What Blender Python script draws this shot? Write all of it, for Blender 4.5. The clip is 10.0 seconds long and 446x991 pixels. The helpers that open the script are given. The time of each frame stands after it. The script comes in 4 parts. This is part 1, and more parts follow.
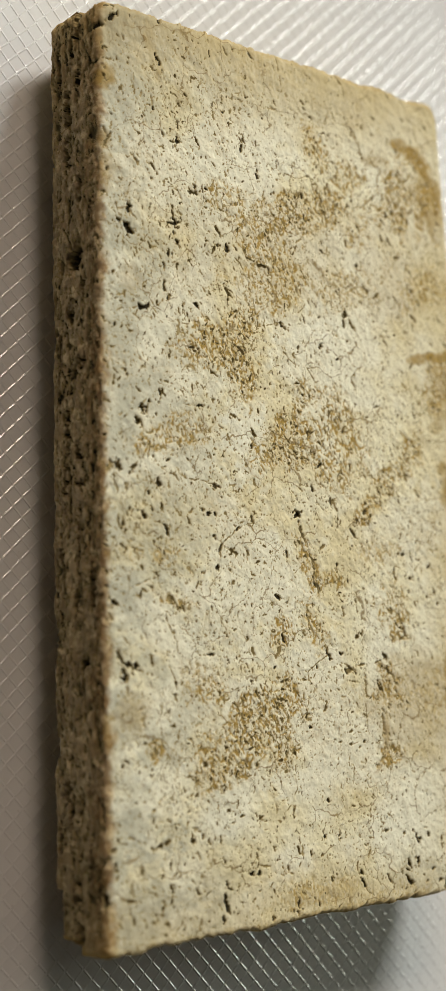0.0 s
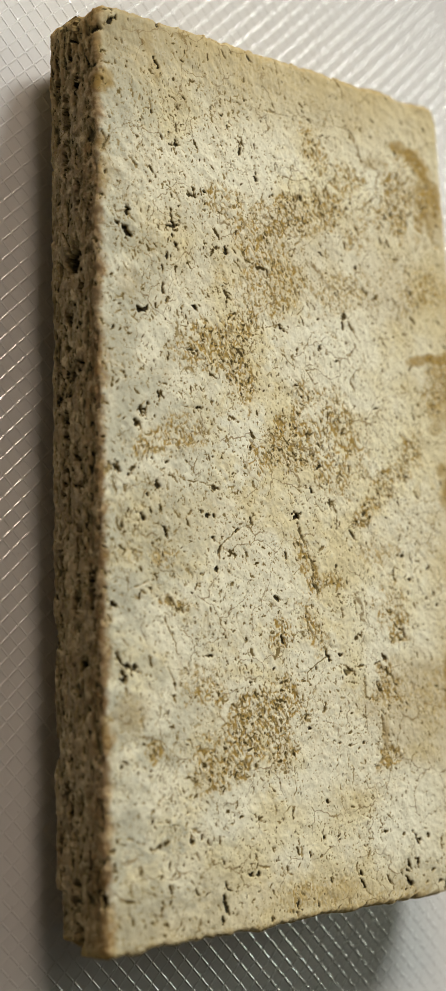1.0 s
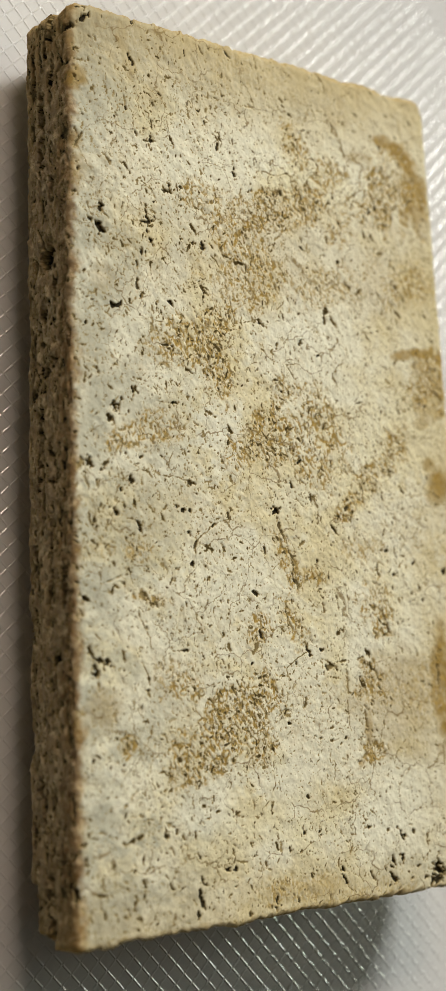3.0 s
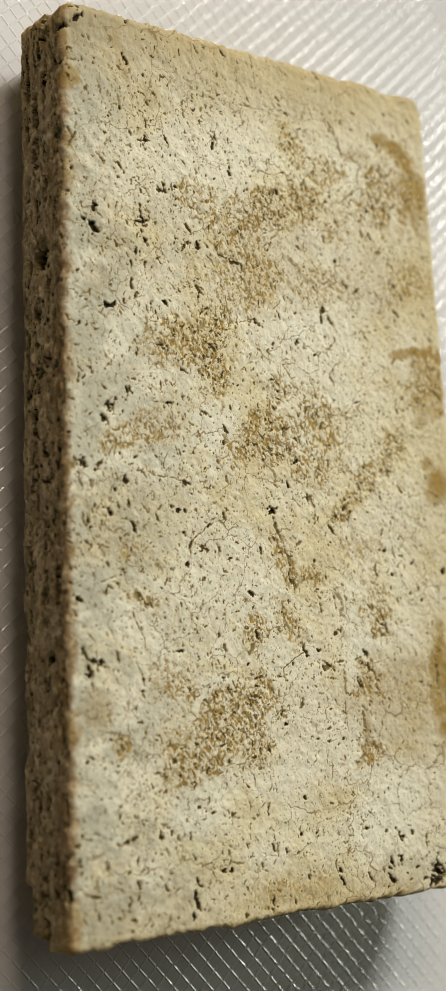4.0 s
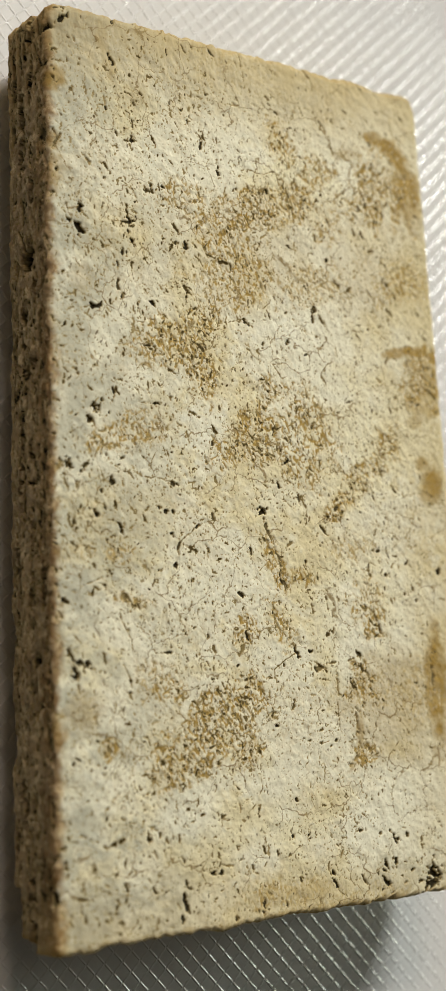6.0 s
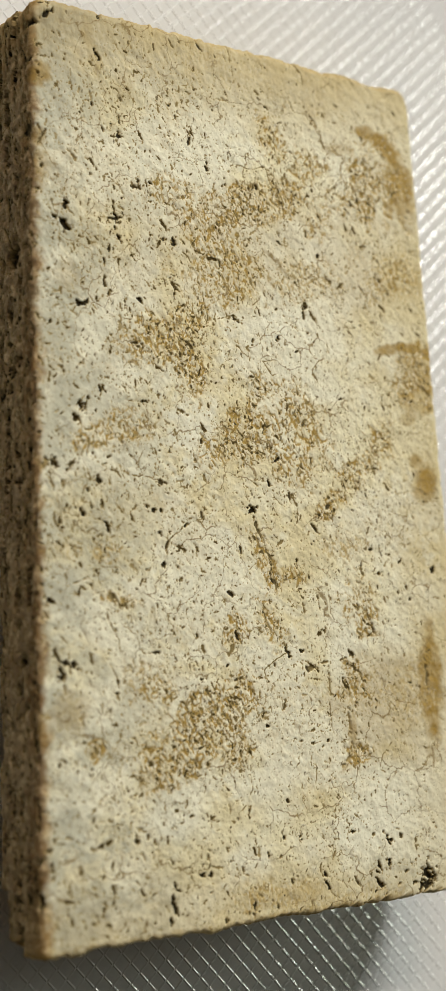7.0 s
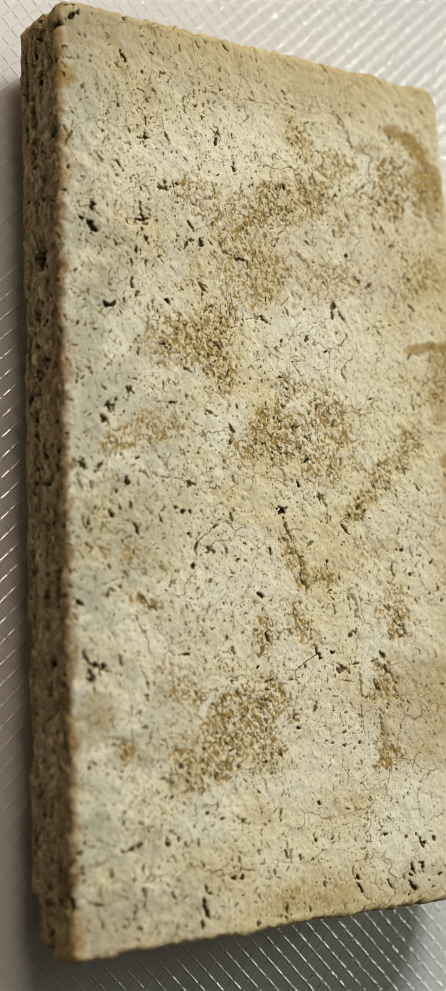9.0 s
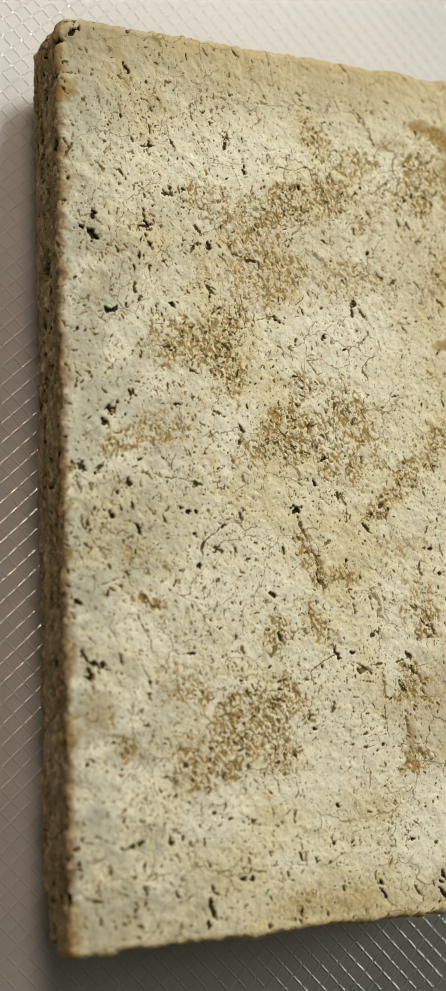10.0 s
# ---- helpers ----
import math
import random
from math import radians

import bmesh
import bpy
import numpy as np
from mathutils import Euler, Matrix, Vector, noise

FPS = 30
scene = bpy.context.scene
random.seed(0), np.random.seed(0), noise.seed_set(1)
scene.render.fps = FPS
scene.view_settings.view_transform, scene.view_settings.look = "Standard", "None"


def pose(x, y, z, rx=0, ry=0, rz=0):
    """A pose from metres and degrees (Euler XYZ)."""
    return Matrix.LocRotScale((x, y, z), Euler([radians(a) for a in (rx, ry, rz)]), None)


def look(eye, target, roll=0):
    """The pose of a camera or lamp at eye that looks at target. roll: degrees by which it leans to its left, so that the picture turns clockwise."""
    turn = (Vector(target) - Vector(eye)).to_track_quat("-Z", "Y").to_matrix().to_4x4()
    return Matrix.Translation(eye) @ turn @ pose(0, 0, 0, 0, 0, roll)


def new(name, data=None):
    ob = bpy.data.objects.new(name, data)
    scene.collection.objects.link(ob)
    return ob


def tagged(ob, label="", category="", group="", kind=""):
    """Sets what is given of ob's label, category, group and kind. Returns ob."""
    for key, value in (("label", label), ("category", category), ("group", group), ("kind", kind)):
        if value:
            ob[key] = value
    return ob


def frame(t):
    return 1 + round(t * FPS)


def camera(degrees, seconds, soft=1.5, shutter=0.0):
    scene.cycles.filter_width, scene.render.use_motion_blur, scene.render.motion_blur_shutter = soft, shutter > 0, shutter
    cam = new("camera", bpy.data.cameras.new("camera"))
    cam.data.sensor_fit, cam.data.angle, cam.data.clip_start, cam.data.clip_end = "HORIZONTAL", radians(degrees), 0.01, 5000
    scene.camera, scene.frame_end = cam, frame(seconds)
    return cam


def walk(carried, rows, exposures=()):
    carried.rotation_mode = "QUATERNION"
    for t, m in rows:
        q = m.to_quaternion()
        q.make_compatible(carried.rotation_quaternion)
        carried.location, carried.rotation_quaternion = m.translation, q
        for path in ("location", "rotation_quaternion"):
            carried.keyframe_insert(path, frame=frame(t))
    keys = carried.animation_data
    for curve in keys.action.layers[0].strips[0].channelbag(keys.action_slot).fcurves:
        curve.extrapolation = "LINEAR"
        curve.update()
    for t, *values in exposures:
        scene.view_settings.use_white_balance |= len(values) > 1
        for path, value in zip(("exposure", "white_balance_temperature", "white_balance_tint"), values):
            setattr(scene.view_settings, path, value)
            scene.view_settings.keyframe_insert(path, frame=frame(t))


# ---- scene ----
cam = camera(17.0, 10.0, soft=1.7)
# shallow focus of a close-up: sharp on the middle of the brick's face
cam.data.dof.use_dof = True
cam.data.dof.focus_distance = 0.386
cam.data.dof.aperture_fstop = 14.0

# seconds, place in metres, turn in degrees; the brick's near long edge lies on x = 0
ROWS = [
    (0.0, -0.1982, -0.0563, 0.3201, 8.546, -38.856, -1.562),
    (0.5, -0.1986, -0.0563, 0.3192, 8.603, -38.876, -1.570),
    (1.0, -0.1970, -0.0567, 0.3224, 8.679, -38.531, -1.616),
    (1.5, -0.1907, -0.0585, 0.3270, 8.824, -37.813, -1.650),
    (2.0, -0.1864, -0.0590, 0.3297, 8.895, -37.381, -1.691),
    (2.5, -0.1844, -0.0595, 0.3319, 8.907, -36.945, -1.681),
    (4.0, -0.1758, -0.0600, 0.3365, 9.001, -35.705, -1.749),
    (4.5, -0.1750, -0.0605, 0.3372, 9.091, -35.478, -1.778),
    (5.0, -0.1727, -0.0608, 0.3386, 9.211, -35.105, -1.818),
    (5.5, -0.1700, -0.0612, 0.3401, 9.275, -34.776, -1.861),
    (7.0, -0.1577, -0.0608, 0.3427, 9.305, -33.703, -2.079),
    (7.5, -0.1562, -0.0621, 0.3427, 9.569, -33.303, -2.183),
    (8.0, -0.1545, -0.0610, 0.3424, 9.516, -32.715, -2.184),
    (8.5, -0.1556, -0.0618, 0.3422, 9.611, -32.390, -2.189),
    (9.0, -0.1554, -0.0620, 0.3423, 9.641, -32.283, -2.240),
    (9.2, -0.1554, -0.0604, 0.3405, 9.522, -32.325, -2.264),
    (9.3, -0.1000, -0.0720, 0.3700, 10.880, -22.200, -1.980),
    (9.5, -0.1050, -0.0748, 0.3679, 11.269, -23.126, -2.068),
    (10.0, -0.1035, -0.0750, 0.3675, 11.270, -22.927, -2.061),
]
walk(cam, [(t, pose(x, y, z, rx, ry, rz)) for t, x, y, z, rx, ry, rz in ROWS])

# ---- light: two lamps high up beyond the brick's far end and a low, weak one across its far long side, in a plain closed room ----
world = bpy.data.worlds.new("world")
world.use_nodes = True
world.node_tree.nodes["Background"].inputs["Color"].default_value = (1.0, 0.95, 0.88, 1.0)
world.node_tree.nodes["Background"].inputs["Strength"].default_value = 0.004
scene.world = world


def area_lamp(name, eye, target, width, height, watts, colour):
    data = bpy.data.lights.new(name, "AREA")
    data.shape, data.size, data.size_y, data.energy, data.color = "RECTANGLE", width, height, watts, colour
    ob = new(name, data)
    ob.matrix_world = look(eye, target)
    return ob


area_lamp("main_lamp", (0.80, 1.84, 1.68), (0.06, 0.0, 0.0), 0.85, 0.70, 64.0, (0.995, 1.0, 0.955))
area_lamp("second_lamp", (-0.22, 1.55, 1.62), (0.06, 0.0, 0.0), 0.65, 0.42, 15.8, (1.0, 0.80, 0.64))
area_lamp("third_lamp", (2.30, 0.33, 0.80), (0.06, 0.0, 0.0), 0.54, 0.75, 11.5, (0.92, 1.0, 0.86))

# ---- materials ----
def material(name):
    mat = bpy.data.materials.new(name)
    mat.use_nodes = True
    return mat, mat.node_tree.nodes, mat.node_tree.links, mat.node_tree.nodes["Principled BSDF"]


def noise_node(nodes, links, source, scale, detail=4.0, rough=0.6):
    node = nodes.new("ShaderNodeTexNoise")
    node.inputs["Scale"].default_value, node.inputs["Detail"].default_value = scale, detail
    node.inputs["Roughness"].default_value = rough
    links.new(source, node.inputs["Vector"])
    return node.outputs["Fac"]


def ramp(nodes, links, source, low, high):
    node = nodes.new("ShaderNodeMapRange")
    node.interpolation_type = "SMOOTHSTEP"
    node.inputs["From Min"].default_value, node.inputs["From Max"].default_value = low, high
    links.new(source, node.inputs["Value"])
    return node.outputs["Result"]


def mix(nodes, links, fac, a, b, blend="MIX"):
    node = nodes.new("ShaderNodeMix")
    node.data_type, node.blend_type = "RGBA", blend
    for value, socket in ((fac, node.inputs[0]), (a, node.inputs[6]), (b, node.inputs[7])):
        if isinstance(value, (int, float)):
            socket.default_value = value
        elif isinstance(value, tuple):
            socket.default_value = (*value, 1.0)
        else:
            links.new(value, socket)
    return node.outputs[2]


def maths(nodes, links, kind, a, b):
    node = nodes.new("ShaderNodeMath")
    node.operation = kind
    for value, socket in ((a, node.inputs[0]), (b, node.inputs[1])):
        if isinstance(value, (int, float)):
            socket.default_value = value
        else:
            links.new(value, socket)
    return node.outputs[0]


def brick_material():
    mat, nodes, links, shader = material("cream_fired_clay")
    where = nodes.new("ShaderNodeTexCoord").outputs["Object"]

    def layer(name):
        node = nodes.new("ShaderNodeAttribute")
        node.attribute_name = name
        return node.outputs["Fac"]

    tone = ramp(nodes, links, noise_node(nodes, links, where, 45, 5), 0.35, 0.65)
    colour = mix(nodes, links, tone, CREAM_DARK, CREAM)
    colour = mix(nodes, links, layer("pale"), colour, LIME)
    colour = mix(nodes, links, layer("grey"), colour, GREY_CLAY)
    speck = ramp(nodes, links, noise_node(nodes, links, where, 700, 3, 0.7), 0.52, 0.68)
    colour = mix(nodes, links, maths(nodes, links, "MULTIPLY", speck, 0.30), colour, SPECK)
    light = ramp(nodes, links, noise_node(nodes, links, where, 420, 2), 0.58, 0.72)
    colour = mix(nodes, links, maths(nodes, links, "MULTIPLY", light, 0.35), colour, LIME)
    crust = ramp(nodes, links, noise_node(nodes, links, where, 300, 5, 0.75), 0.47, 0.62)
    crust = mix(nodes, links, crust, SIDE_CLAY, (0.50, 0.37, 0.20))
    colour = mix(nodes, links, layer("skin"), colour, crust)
    colour = mix(nodes, links, layer("brown"), colour, BROWN)
    # slender grains, lying aslant
    lean = nodes.new("ShaderNodeMapping")
    lean.inputs["Rotation"].default_value = (0, 0, radians(-28))
    lean.inputs["Scale"].default_value = (1.0, 0.5, 1.0)
    links.new(where, lean.inputs["Vector"])
    slant = lean.outputs["Vector"]
    # stains: a thin wash with deeper colour between the light grains and dark slivers on top
    stain = layer("ochre")
    grain = noise_node(nodes, links, slant, 1100, 2.5, 0.6)
    wash = ramp(nodes, links, maths(nodes, links, "ADD", grain, maths(nodes, links, "MULTIPLY", stain, 0.10)), 0.50, 0.60)
    wash = maths(nodes, links, "MULTIPLY", maths(nodes, links, "ADD", maths(nodes, links, "MULTIPLY", wash, 0.40), 0.60), stain)
    colour = mix(nodes, links, wash, colour, OCHRE)
    deep = maths(nodes, links, "MULTIPLY", ramp(nodes, links, wash, 0.55, 1.0), ramp(nodes, links, grain, 0.46, 0.62))
    colour = mix(nodes, links, maths(nodes, links, "MULTIPLY", deep, 0.55), colour, UMBER)
    bare = maths(nodes, links, "MULTIPLY", ramp(nodes, links, grain, 0.47, 0.40), stain)
    colour = mix(nodes, links, maths(nodes, links, "MULTIPLY", bare, 0.65), colour, LIME)
    sliver = noise_node(nodes, links, slant, 1000, 2, 0.5)
    crowd = maths(nodes, links, "MULTIPLY", noise_node(nodes, links, where, 90, 3), 0.30)
    crowd = maths(nodes, links, "ADD", crowd, maths(nodes, links, "MULTIPLY", stain, 0.055))
    crowd = maths(nodes, links, "SUBTRACT", crowd, maths(nodes, links, "MULTIPLY", layer("brown"), 0.08))
    sliver = maths(nodes, links, "ADD", sliver, crowd)
    colour = mix(nodes, links, maths(nodes, links, "MULTIPLY", ramp(nodes, links, sliver, 0.785, 0.85), 0.45), colour, OLIVE)
    sliver = ramp(nodes, links, sliver, 0.825, 0.88)
    colour = mix(nodes, links, maths(nodes, links, "MULTIPLY", sliver, 0.75), colour, FLECK)
    # a net of hair cracks, broken off here and there
    twist = nodes.new("ShaderNodeTexNoise")
    twist.inputs["Scale"].default_value, twist.inputs["Detail"].default_value = 160, 4
    links.new(where, twist.inputs["Vector"])
    bent = nodes.new("ShaderNodeVectorMath")
    bent.operation = "MULTIPLY_ADD"
    links.new(twist.outputs["Color"], bent.inputs[0])
    bent.inputs[1].default_value = (0.009, 0.009, 0.0)
    links.new(where, bent.inputs[2])
    cells = nodes.new("ShaderNodeTexVoronoi")
    cells.feature = "DISTANCE_TO_EDGE"
    cells.inputs["Scale"].default_value = 85
    links.new(bent.outputs[0], cells.inputs["Vector"])
    hair = ramp(nodes, links, cells.outputs["Distance"], 0.017, 0.004)
    broken = ramp(nodes, links, noise_node(nodes, links, where, 75, 3), 0.43, 0.57)
    hair = maths(nodes, links, "MULTIPLY", maths(nodes, links, "MULTIPLY", hair, broken), 0.85)
    colour = mix(nodes, links, hair, colour, CRACK)
    # flecks, dirt and painted shade of hollows: olive rims round dark hearts
    for name, heart in (("fleck", FLECK), ("dirt_shade", DIRT_SHADE)):
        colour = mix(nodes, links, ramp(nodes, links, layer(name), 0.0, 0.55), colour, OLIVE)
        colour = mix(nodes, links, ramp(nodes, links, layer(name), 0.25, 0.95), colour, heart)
    links.new(colour, shader.inputs["Base Color"])
    shader.inputs["Roughness"].default_value = 0.9
    shader.inputs["Specular IOR Level"].default_value = 0.12
    fine = noise_node(nodes, links, where, 1100, 3, 0.7)
    bump = nodes.new("ShaderNodeBump")
    bump.inputs["Strength"].default_value, bump.inputs["Distance"].default_value = 0.4, 0.00022
    links.new(fine, bump.inputs["Height"])
    links.new(bump.outputs["Normal"], shader.inputs["Normal"])
    return mat


def sheet_material():
    mat, nodes, links, shader = material("white_embossed_plastic")
    where = nodes.new("ShaderNodeTexCoord").outputs["Object"]
    cloud = ramp(nodes, links, noise_node(nodes, links, where, 14, 4), 0.3, 0.7)
    colour = mix(nodes, links, cloud, (0.68, 0.68, 0.675), (0.73, 0.73, 0.715))
    dust = ramp(nodes, links, noise_node(nodes, links, where, 900, 2), 0.70, 0.76)
    colour = mix(nodes, links, maths(nodes, links, "MULTIPLY", dust, 0.4), colour, (0.42, 0.39, 0.35))
    links.new(colour, shader.inputs["Base Color"])
    grain = noise_node(nodes, links, where, 600, 2)
    rough = nodes.new("ShaderNodeMapRange")
    rough.inputs["To Min"].default_value, rough.inputs["To Max"].default_value = 0.16, 0.22
    links.new(grain, rough.inputs["Value"])
    links.new(rough.outputs["Result"], shader.inputs["Roughness"])
    shader.inputs["Specular IOR Level"].default_value = 1.0
    return mat


def plaster_material():
    mat, nodes, links, shader = material("buff_plaster")
    where = nodes.new("ShaderNodeTexCoord").outputs["Object"]
    cloud = noise_node(nodes, links, where, 3, 5)
    links.new(mix(nodes, links, cloud, (0.10, 0.094, 0.084), (0.125, 0.118, 0.105)), shader.inputs["Base Color"])
    shader.inputs["Roughness"].default_value = 0.9
    return mat


CREAM, CREAM_DARK, LIME = (0.79, 0.735, 0.505), (0.725, 0.645, 0.40), (0.85, 0.845, 0.705)
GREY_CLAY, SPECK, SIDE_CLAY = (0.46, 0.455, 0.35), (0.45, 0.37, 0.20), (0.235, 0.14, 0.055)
BROWN, OCHRE, DIRT_SHADE = (0.35, 0.23, 0.06), (0.46, 0.312, 0.085), (0.035, 0.028, 0.014)
CRACK, OLIVE = (0.24, 0.165, 0.06), (0.42, 0.325, 0.14)
FLECK, UMBER = (0.065, 0.045, 0.014), (0.19, 0.128, 0.038)
CLAY, SHEET, PLASTER = brick_material(), sheet_material(), plaster_material()

# ---- helpers of this scene ----
def grid_object(name, places, mat, loop=False, smooth=True):
    """One mesh from a rows x columns x 3 array of places; loop closes the columns into a ring."""
    rows, cols = places.shape[:2]
    index = np.arange(rows * cols).reshape(rows, cols)
    ahead = np.roll(index, -1, axis=1) if loop else index[:, 1:]
    here = index if loop else index[:, :-1]
    quads = np.stack([here[:-1], ahead[:-1], ahead[1:], here[1:]], -1).reshape(-1, 4)
    mesh = bpy.data.meshes.new(name)
    mesh.vertices.add(rows * cols)
    mesh.vertices.foreach_set("co", places.astype(np.float32).ravel())
    mesh.loops.add(quads.size)
    mesh.loops.foreach_set("vertex_index", quads.astype(np.int32).ravel())
    mesh.polygons.add(len(quads))
    mesh.polygons.foreach_set("loop_start", np.arange(0, quads.size, 4, dtype=np.int32))
    mesh.polygons.foreach_set("use_smooth", np.full(len(quads), smooth))
    mesh.update(calc_edges=True)
    mesh.materials.append(mat)
    return new(name, mesh)


def block(name, low, high, mat):
    bm = bmesh.new()
    bmesh.ops.create_cube(bm, size=1)
    for v in bm.verts:
        v.co = Vector([(a + b) / 2 + c * (b - a) for a, b, c in zip(low, high, v.co)])
    mesh = bpy.data.meshes.new(name)
    bm.to_mesh(mesh)
    bm.free()
    mesh.materials.append(mat)
    return new(name, mesh)


def smooth_step(low, high, value):
    k = np.clip((value - low) / (high - low), 0, 1)
    return k * k * (3 - 2 * k)


def value_noise(x, y, sx, sy, seed):
    """Smooth noise from 0 to 1 whose cells are sx by sy."""
    rng = np.random.default_rng(seed)
    cells = rng.random((257, 257))
    u, v = x / sx + 71.3, y / sy + 93.7
    iu, iv = np.floor(u).astype(int), np.floor(v).astype(int)
    fu, fv = u - iu, v - iv
    fu, fv = fu * fu * (3 - 2 * fu), fv * fv * (3 - 2 * fv)
    iu, iv = iu % 256, iv % 256
    low = cells[iu, iv] * (1 - fu) + cells[iu + 1, iv] * fu
    high = cells[iu, iv + 1] * (1 - fu) + cells[iu + 1, iv + 1] * fu
    return low * (1 - fv) + high * fv


def fractal(x, y, sx, sy, seed, octaves=4):
    total, weight = 0.0, 0.0
    for n in range(octaves):
        total = total + value_noise(x, y, sx / 2**n, sy / 2**n, seed + n) * 0.55**n
        weight += 0.55**n
    return total / weight


# ---- the sheet: ridges crossing at right angles, aslant to the brick, each sinking a little where it meets another ----
PITCH, CREST, FOOT, RISE = 0.003774, 0.00008, 0.00034, 0.000116
SHEET_HALF, SHEET_TURN, SHEET_Z = 0.172, 42.95, -0.003
SHEET_U, SHEET_V = 0.06654, -0.04468


def embossed_sheet():
    # stations across each cell: crest, its two flanks and the flat between
    steps = np.array([-1.8 * FOOT, -FOOT, -CREST, CREST, FOOT, 1.8 * FOOT])
    lift = np.array([0.0, 0.0, 1.0, 1.0, 0.0, 0.0])
    dip = np.array([0.0, 0.35, 0.7, 0.7, 0.35, 0.0])
    cells = int(SHEET_HALF / PITCH)
    line = np.concatenate([k * PITCH + steps for k in range(-cells, cells)])
    a, b = np.meshgrid(line, line, indexing="ij")
    ra, rb = np.meshgrid(np.tile(lift, 2 * cells), np.tile(lift, 2 * cells), indexing="ij")
    da, db = np.meshgrid(np.tile(dip, 2 * cells), np.tile(dip, 2 * cells), indexing="ij")
    z = np.maximum(ra * (1 - db), rb * (1 - da)) * RISE - RISE + SHEET_Z
    z = z + 0.00006 * (fractal(a * 1000, b * 1000, 22, 22, 301, 3) - 0.5)
    u, v = a + SHEET_U, b + SHEET_V
    c, k = math.cos(radians(SHEET_TURN)), math.sin(radians(SHEET_TURN))
    return grid_object("embossed_sheet", np.stack([u * c - v * k, u * k + v * c, z], -1), SHEET, smooth=False)


ground = tagged(embossed_sheet(), "white plastic sheet embossed with a diamond grid of ridges", "plastic sheet", kind="structure")
ground.name = "ground"
tagged(block("floor", (-2.2, -2.2, -0.03), (2.8, 2.6, -0.0042), SHEET), "plain white table surface under the sheet", "surface", kind="structure")
for name, low, high in (
    ("wall_north", (-2.3, 2.6, -0.03), (2.9, 2.7, 1.85)),
    ("wall_south", (-2.3, -2.3, -0.03), (2.9, -2.2, 1.85)),
    ("wall_west", (-2.3, -2.2, -0.03), (-2.2, 2.6, 1.85)),
    ("wall_east", (2.8, -2.2, -0.03), (2.9, 2.6, 1.85)),
    ("ceiling", (-2.3, -2.3, 1.85), (2.9, 2.7, 1.95)),
):
    tagged(block(name, low, high, PLASTER), "plain buff plastered " + name.split("_")[0], name.split("_")[0], kind="structure")

# ---- the brick, in millimetres: s runs from the near long side (below zero) over the face ----
# grainy ochre stains: x, y, half length, half width, turn, strength
GRAINY_A = [
    (36.4, 33.2, 11.1, 5.5, 20, 0.9),
    (43.5, 37.4, 7.1, 4.3, 13, 0.8),
    (45.1, 25.0, 6.9, 4.5, -82, 0.75),
    (30.5, 30.3, 4.3, 2.6, 12, 0.9),
    (61.0, 9.8, 8.1, 5.9, 62, 1),
    (74.9, 11.0, 11.1, 9.7, 59, 0.55),
    (56.6, 5.2, 9.3, 3.3, 5, 0.6),
    (66.7, 22.3, 4.8, 3.4, 14, 0.45),
    (64.4, 72.6, 10.8, 4.8, 18, 0.9),
    (75.4, 75.5, 6.2, 4.7, 32, 0.9),
    (53.5, 64.6, 8.6, 6.5, 33, 0.65),
    (71.7, 92.4, 5.5, 3.8, -59, 0.6),
    (56.2, 51.1, 13.2, 6.1, 11, 0.5),
    (78.9, 53.6, 11.4, 5.3, 11, 0.35),
    (47.3, -62.1, 9.7, 6.7, 8, 0.95),
    (39.3, -69.9, 9.3, 5.7, 13, 1),
]
GRAINY_B = [
    (30.7, -76.5, 4.6, 3.5, 12, 0.9),
    (53.1, -67.3, 7.0, 4.4, 88, 0.8),
    (103.5, 83.4, 8.8, 5.6, 77, 0.75),
    (113.0, 87.1, 9.3, 6.1, -86, 0.6),
    (97.3, 78.5, 6.0, 3.9, 21, 0.5),
    (16.9, 6.0, 8.9, 3.4, 10, 0.5),
    (25.3, 9.6, 6.4, 3.5, 8, 0.5),
    (86.1, -9.0, 4.4, 1.6, 28, 0.95),
    (94.9, -0.2, 3.5, 2.6, -0, 0.9),
    (99.8, 4.5, 4.0, 2.3, 35, 0.6),
    (106.8, 11.0, 5.5, 4.0, 58, 0.65),
    (97.3, -33.6, 6.1, 5.7, 39, 0.5),
    (98.1, -39.7, 3.9, 3.1, -53, 0.5),
    (55.0, -41.7, 3.9, 3.2, 82, 0.7),
    (66.4, -39.2, 5.3, 2.9, -71, 0.6),
    (73.3, -26.9, 5.6, 2.3, 3, 0.55),
]
GRAINY_C = [
    (66.0, -23.5, 7.7, 2.1, -66, 0.7),
    (14.6, -69.8, 2.1, 2.1, -23, 0.85),
    (21.9, -34.0, 4.6, 1.4, -15, 0.75),
    (18.2, -22.8, 4.4, 1.9, 3, 0.4),
    (28.5, -52.8, 4.6, 4.0, 2, 0.3),
    (34.0, -56.7, 3.8, 2.5, -0, 0.5),
    (109.9, -58.7, 9.4, 5.2, 0, 0.25),
    (122.6, 31.8, 8.7, 7.2, 60, 0.6),
    (41.5, 72.0, 7.4, 4.5, -8, 0.4),
    (89.0, -19.2, 6.8, 3.4, 4, 0.25),
    (94.0, -54.2, 4.4, 3.6, 82, 0.6),
    (93.0, -73.5, 3.1, 2.3, -1, 1),
    (90.1, -5.3, 3.2, 2.4, 12, 0.7),
    (83.8, 87.1, 5.3, 4.2, 53, 0.45),
    (86.4, 69.3, 4.9, 3.8, 32, 0.4),
    (114.3, 58.8, 8.7, 5.5, 17, 0.35),
]
